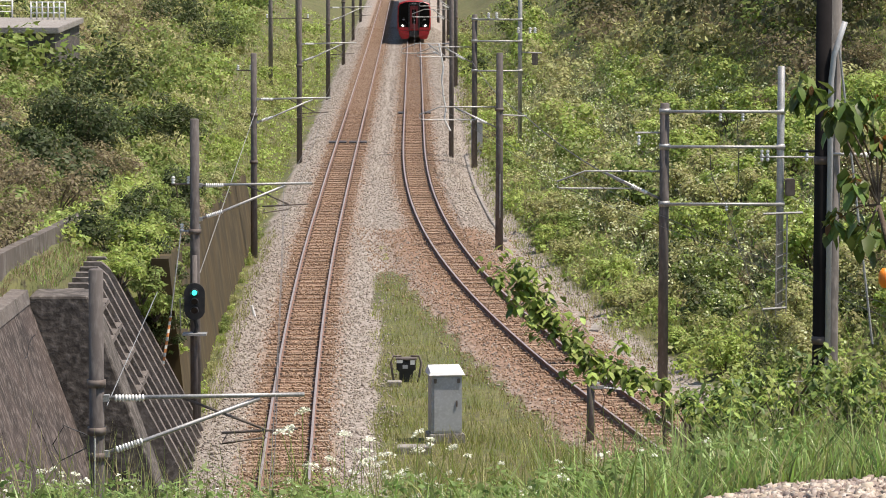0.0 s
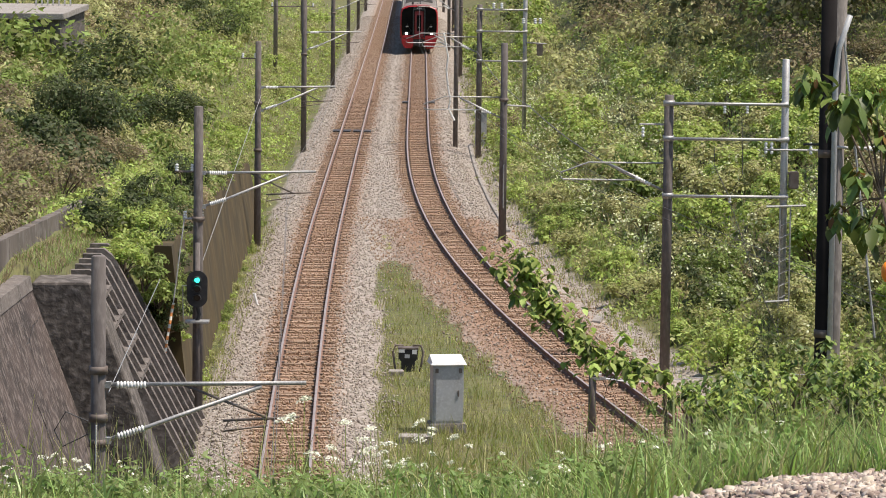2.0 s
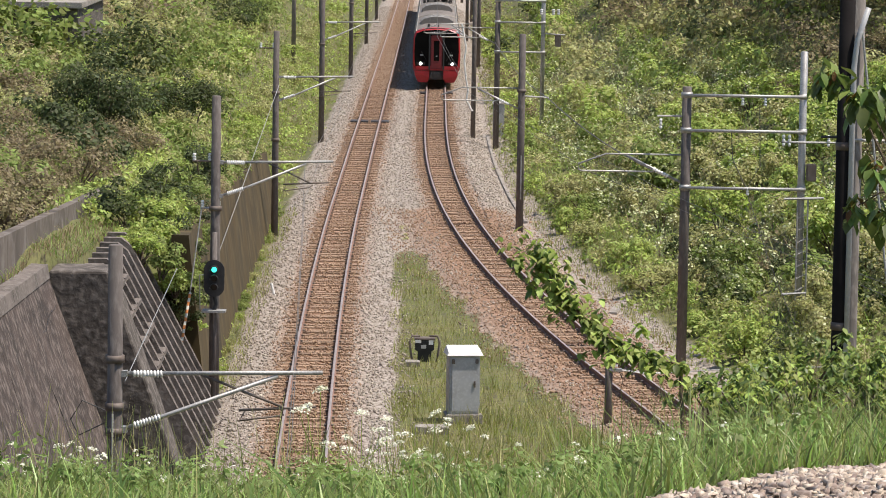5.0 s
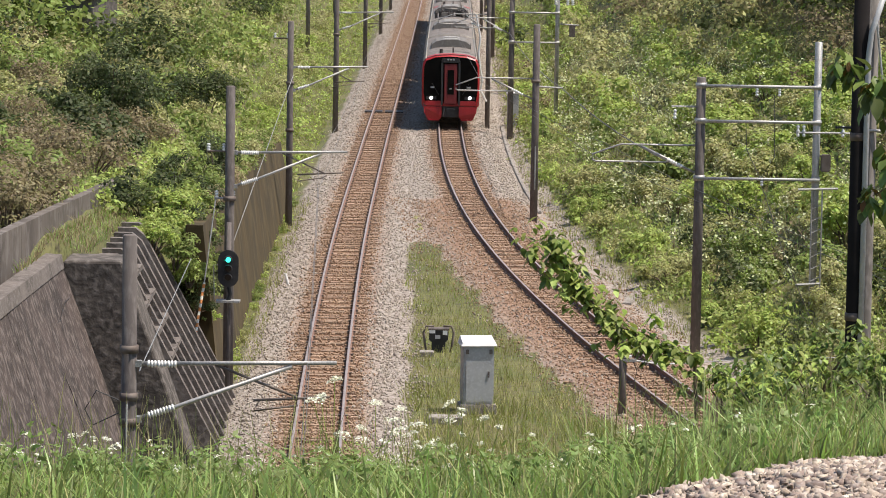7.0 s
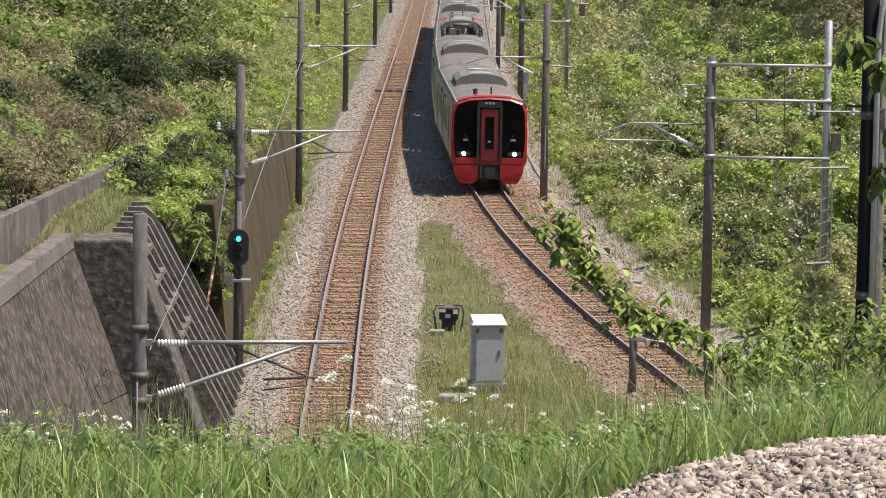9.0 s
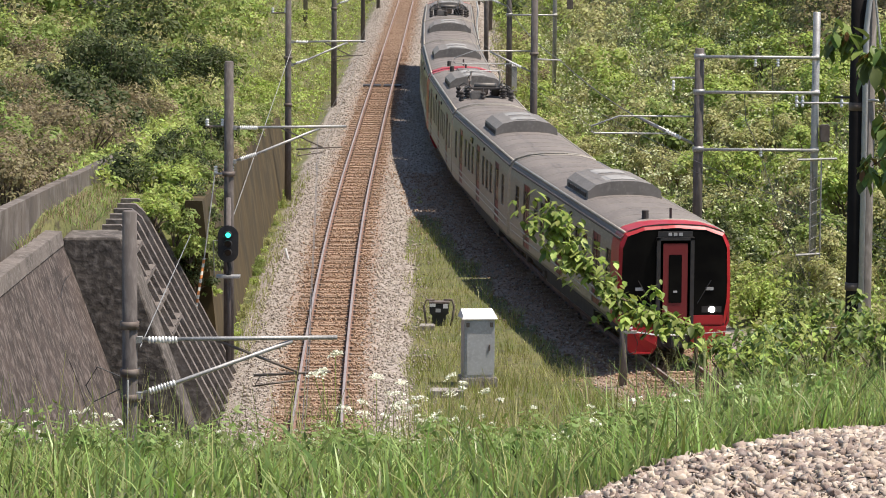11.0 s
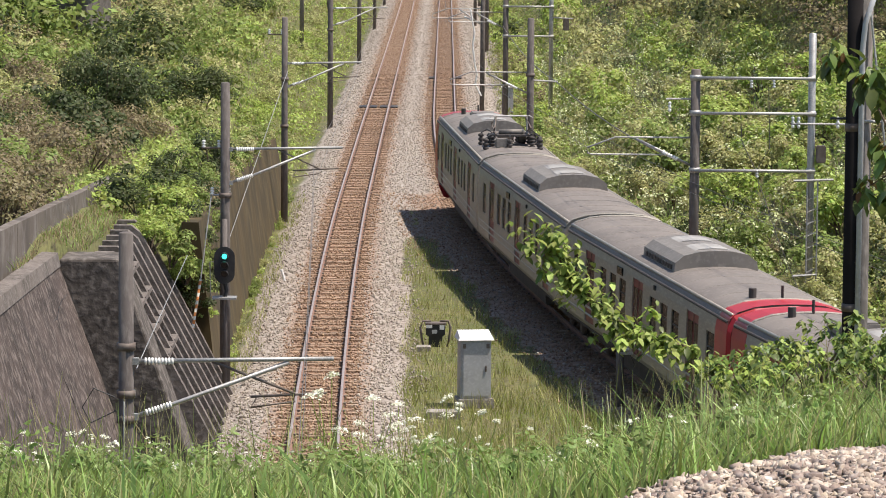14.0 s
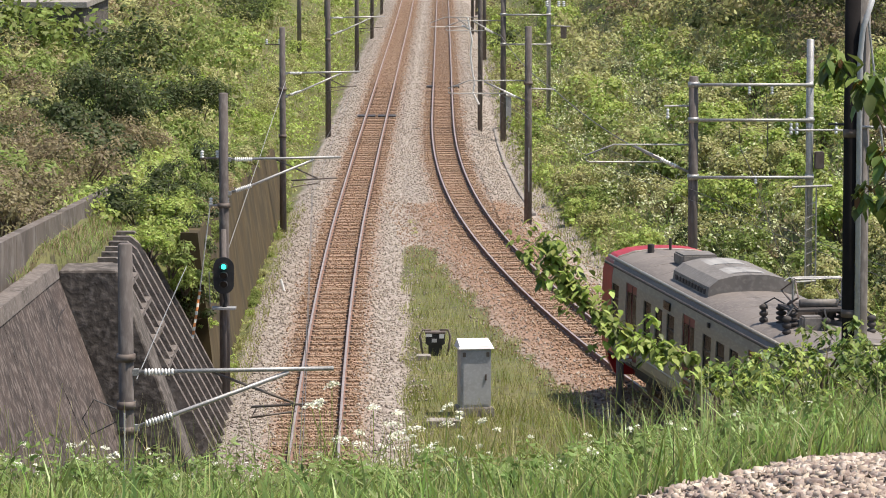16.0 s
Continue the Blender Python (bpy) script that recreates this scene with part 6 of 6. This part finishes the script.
def big_leaves(rng, pts, n, size, material, droop=0.5):
    """Pointed leaves with a folded midrib, hanging from the points."""
    k = rng.integers(0, len(pts), n)
    a = rng.uniform(0, 6.28, n)
    d = np.stack([np.cos(a), np.sin(a), -droop * rng.uniform(0.3, 1.6, n)], -1)
    d /= np.linalg.norm(d, axis=1)[:, None]
    s = np.cross(d, np.array([0, 0, 1.0]))
    s /= np.linalg.norm(s, axis=1)[:, None]
    up = np.cross(s, d)
    L = (size * rng.uniform(0.6, 1.25, n))[:, None]
    p = np.asarray(pts)[k] + rng.normal(0, size * 0.35, (n, 3))
    v = np.stack([p, p + d * L * 0.35 + s * L * 0.27 + up * L * 0.06, p + d * L * 0.75 + s * L * 0.18 + up * L * 0.02, p + d * L - up * L * 0.1,
                  p + d * L * 0.75 - s * L * 0.18 + up * L * 0.02, p + d * L * 0.35 - s * L * 0.27 + up * L * 0.06,
                  p + d * L * 0.35, p + d * L * 0.75 - up * L * 0.03], 1)
    q = np.array([(0, 1, 6), (6, 1, 2), (6, 2, 7), (7, 2, 3), (0, 6, 5), (6, 4, 5), (6, 7, 4), (7, 3, 4)])
    f = (q[None] + (np.arange(n) * 8)[:, None, None]).reshape(-1, 3)
    return flat_mesh("leaves", v.reshape(-1, 3), f, material)


def near_shrubs():
    rng = np.random.default_rng(51)
    # arching spray
    x0, y0 = 3.1, 44.0
    ob = empty("arching_shrub", x0, y0, gz(x0, y0) - 0.1, "leafy shrub spray arching out over the curved track", "shrub", "near shrubs")
    z0 = ob.matrix_basis.translation.z
    line = [(3.3, 44, 6.4), (3.0, 44, 7.75), (2.45, 44, 7.9), (2.0, 44, 8.15), (1.62, 44, 8.5), (1.34, 44, 8.88), (1.2, 44, 9.2)]
    loc = [(a - x0, b - y0, c - z0) for a, b, c in line]
    part("branch", Geo().tube([(0, 0, 0)] + loc[1:], [0.03, 0.025, 0.02, 0.016, 0.013, 0.01, 0.006], 6), M["bark"], ob)
    pts = []
    for a, b in zip(loc[1:-1], loc[2:]):
        for f in np.linspace(0, 1, 14):
            pts.append([a[i] * (1 - f) + b[i] * f for i in range(3)])
    pts = np.array(pts)
    pts = np.concatenate([pts, pts + rng.normal(0, 1, pts.shape) * np.array([0.14, 0.18, 0.15])])
    lf = new("leaves", big_leaves(rng, pts, 430, 0.15, M["leaf_bright"], 0.7))
    lf.parent = ob
    lf = new("leaves", big_leaves(rng, pts, 380, 0.14, M["leaf_green"], 0.7))
    lf.parent = ob
    lf = new("leaves", big_leaves(rng, pts, 200, 0.15, M["leaf_broad"], 0.9))
    lf.parent = ob
    # undergrowth along the brow
    for i in range(29):
        x = 2.55 + 3.6 * (i / 28) + rng.normal(0, 0.15)
        y = 44 + rng.normal(0, 1.6)
        h = float(rng.uniform(0.55, 0.95)) + 0.4 * sstep(3.0, 5.5, np.array(x)) * rng.uniform(0.4, 1.0)
        ob = empty("bramble", x, y, gz(x, y) - 0.1, "tangled leafy bramble on the brow of the near bank", "shrub", "near shrubs")
        n = 14
        a = rng.uniform(0, 6.28, n)
        r = 0.55 * np.sqrt(rng.random(n))
        c = np.stack([r * np.cos(a), r * np.sin(a), rng.uniform(0.35, 1, n) * h], -1)
        for p in c[:5]:
            part("stem", Geo().tube([(0, 0, 0), (p[0] * 0.4, p[1] * 0.4, p[2] * 0.6), tuple(p)], [0.014, 0.01, 0.005], 5), M["bark"], ob)
        lf = new("leaves", big_leaves(rng, c, 120, 0.115, M["leaf_bright" if i % 2 else "leaf_green"], 0.6))
        lf.parent = ob
        lf = new("leaves", big_leaves(rng, c, 90, 0.11, M["leaf_broad"], 0.8))
        lf.parent = ob
    # overhanging tree beside the viewpoint
    x0, y0 = 3.62, 26.0
    tr = empty("young_tree", x0, y0, gz(x0, y0) - 0.1, "young tree with large drooping pointed leaves and reddish tips", "tree")
    z0 = tr.matrix_basis.translation.z
    fork = Vector((3.3 - x0, 0, 11.45 - z0))
    part("trunk", Geo().tube([(0, 0, 0), (-0.04, 0, 0.9), (-0.16, 0, 1.6), tuple(fork)], [0.045, 0.035, 0.026, 0.018], 8), M["bark"], tr, smooth=True)
    tips = [(2.78, 12.30), (3.02, 12.12), (3.14, 12.05), (3.24, 12.16), (3.32, 11.9), (3.12, 11.62), (3.02, 11.34), (3.2, 11.26), (3.3, 11.3)]
    for i, (tx, tz) in enumerate(tips):
        t = Vector((tx - x0, float(rng.uniform(-0.15, 0.15)), tz - z0))
        mid = fork.lerp(t, 0.5) + Vector((0.02, 0, 0.05))
        part("branch", Geo().tube([tuple(fork), tuple(mid), tuple(t)], [0.012, 0.008, 0.004], 6), M["bark"], tr)
        c = np.array(t)[None] + rng.normal(0, 0.02, (4, 3))
        for mm, k, sz in (("leaf_green", 6, 0.13), ("leaf_broad", 30 if i < 2 else 18, 0.16), ("leaf_red", 6, 0.08)):
            lf = new("leaves", big_leaves(rng, c, k, sz, M[mm], 1.5))
            lf.parent = tr
    part("fruit", Geo().tube([(-0.28, -0.1, 10.87 - z0), (-0.28, -0.1, 10.91 - z0), (-0.28, -0.1, 10.97 - z0), (-0.28, -0.1, 11.01 - z0)], [0.02, 0.045, 0.045, 0.02], 12), M["orange"], tr, "small round orange fruit", True)


near_shrubs()


# ---- joints and cracks in the revetment ----
def wall_joints():
    rnd = random.Random(8)
    wall = bpy.data.objects["wall_southwest"]

    def at(y, z):
        x = float(left_x(y))
        return Vector((x - 4.05 - 1.8 * (z + 0.7) / 4.95 + 0.012, y, z))
    for y0 in (69.0, 77.5):
        pts, y, z = [], y0, 4.2
        while z > -0.5:
            pts.append(at(y, z))
            z -= rnd.uniform(0.25, 0.5)
            y += rnd.uniform(-0.28, 0.2)
        part("crack", Geo().tube(pts, 0.008, 4), M["black"], wall)
    for z0, ya, yb in ((3.55, 60, 83.8),):
        pts, y, z = [], ya, z0
        while y < yb:
            pts.append(at(y, z))
            y += rnd.uniform(0.8, 1.6)
            z = z0 + rnd.uniform(-0.12, 0.12)
        part("crack", Geo().tube(pts, 0.006, 4), M["black"], wall)


wall_joints()


# ---- upper road at the head of the left bank ----
def upper_road():
    pad = empty("upper_road", -22.2, 190, 1.45, "pale paved lay-by at the top of the bank", "road", kind="structure")
    part("deck", Geo().box((0, 0, 5.05), (9.0, 14, 0.3), bev=0.03), M["concrete_pale"], pad)
    part("abutment", Geo().box((0, 0, 1.1), (8.6, 13.4, 7.6)), M["concrete_old"], pad)
    part("panel_wall", Geo().box((-1.6, -6.85, 5.55), (2.2, 0.12, 0.75), bev=0.02), M["slate_blue"], pad, "slate blue painted panel")

    def fence(x, y, z, n, gap, rz, label):
        ob = empty("guard_fence", x, y, z, label, "fence", "guard fences", rz=rz)
        for i in range(n):
            part("post", Geo().tube([(i * gap, 0, 0), (i * gap, 0, 0.95)], 0.045, 8), M["white_paint"], ob, smooth=True)
        for h in (0.35, 0.65, 0.92):
            part("rail", Geo().tube([(0, 0, h), ((n - 1) * gap, 0, h)], 0.03, 6), M["white_paint"], ob, smooth=True)
    fence(-26.2, 196, 6.65, 5, 1.2, 0, "white tubular guard fence along the upper road")
    fence(-20.2, 194, 6.65, 7, 0.3, 0, "white close-barred guard fence on the upper road")
    fence(-25.4, 183.3, 6.1, 5, 1.1, 0, "white tubular guard fence along the upper road")


M["slate_blue"] = mat("slate_blue", (0.16, 0.21, 0.26), 0.6, 0, (0.12, 0.16, 0.2), 2)
upper_road()

motions()
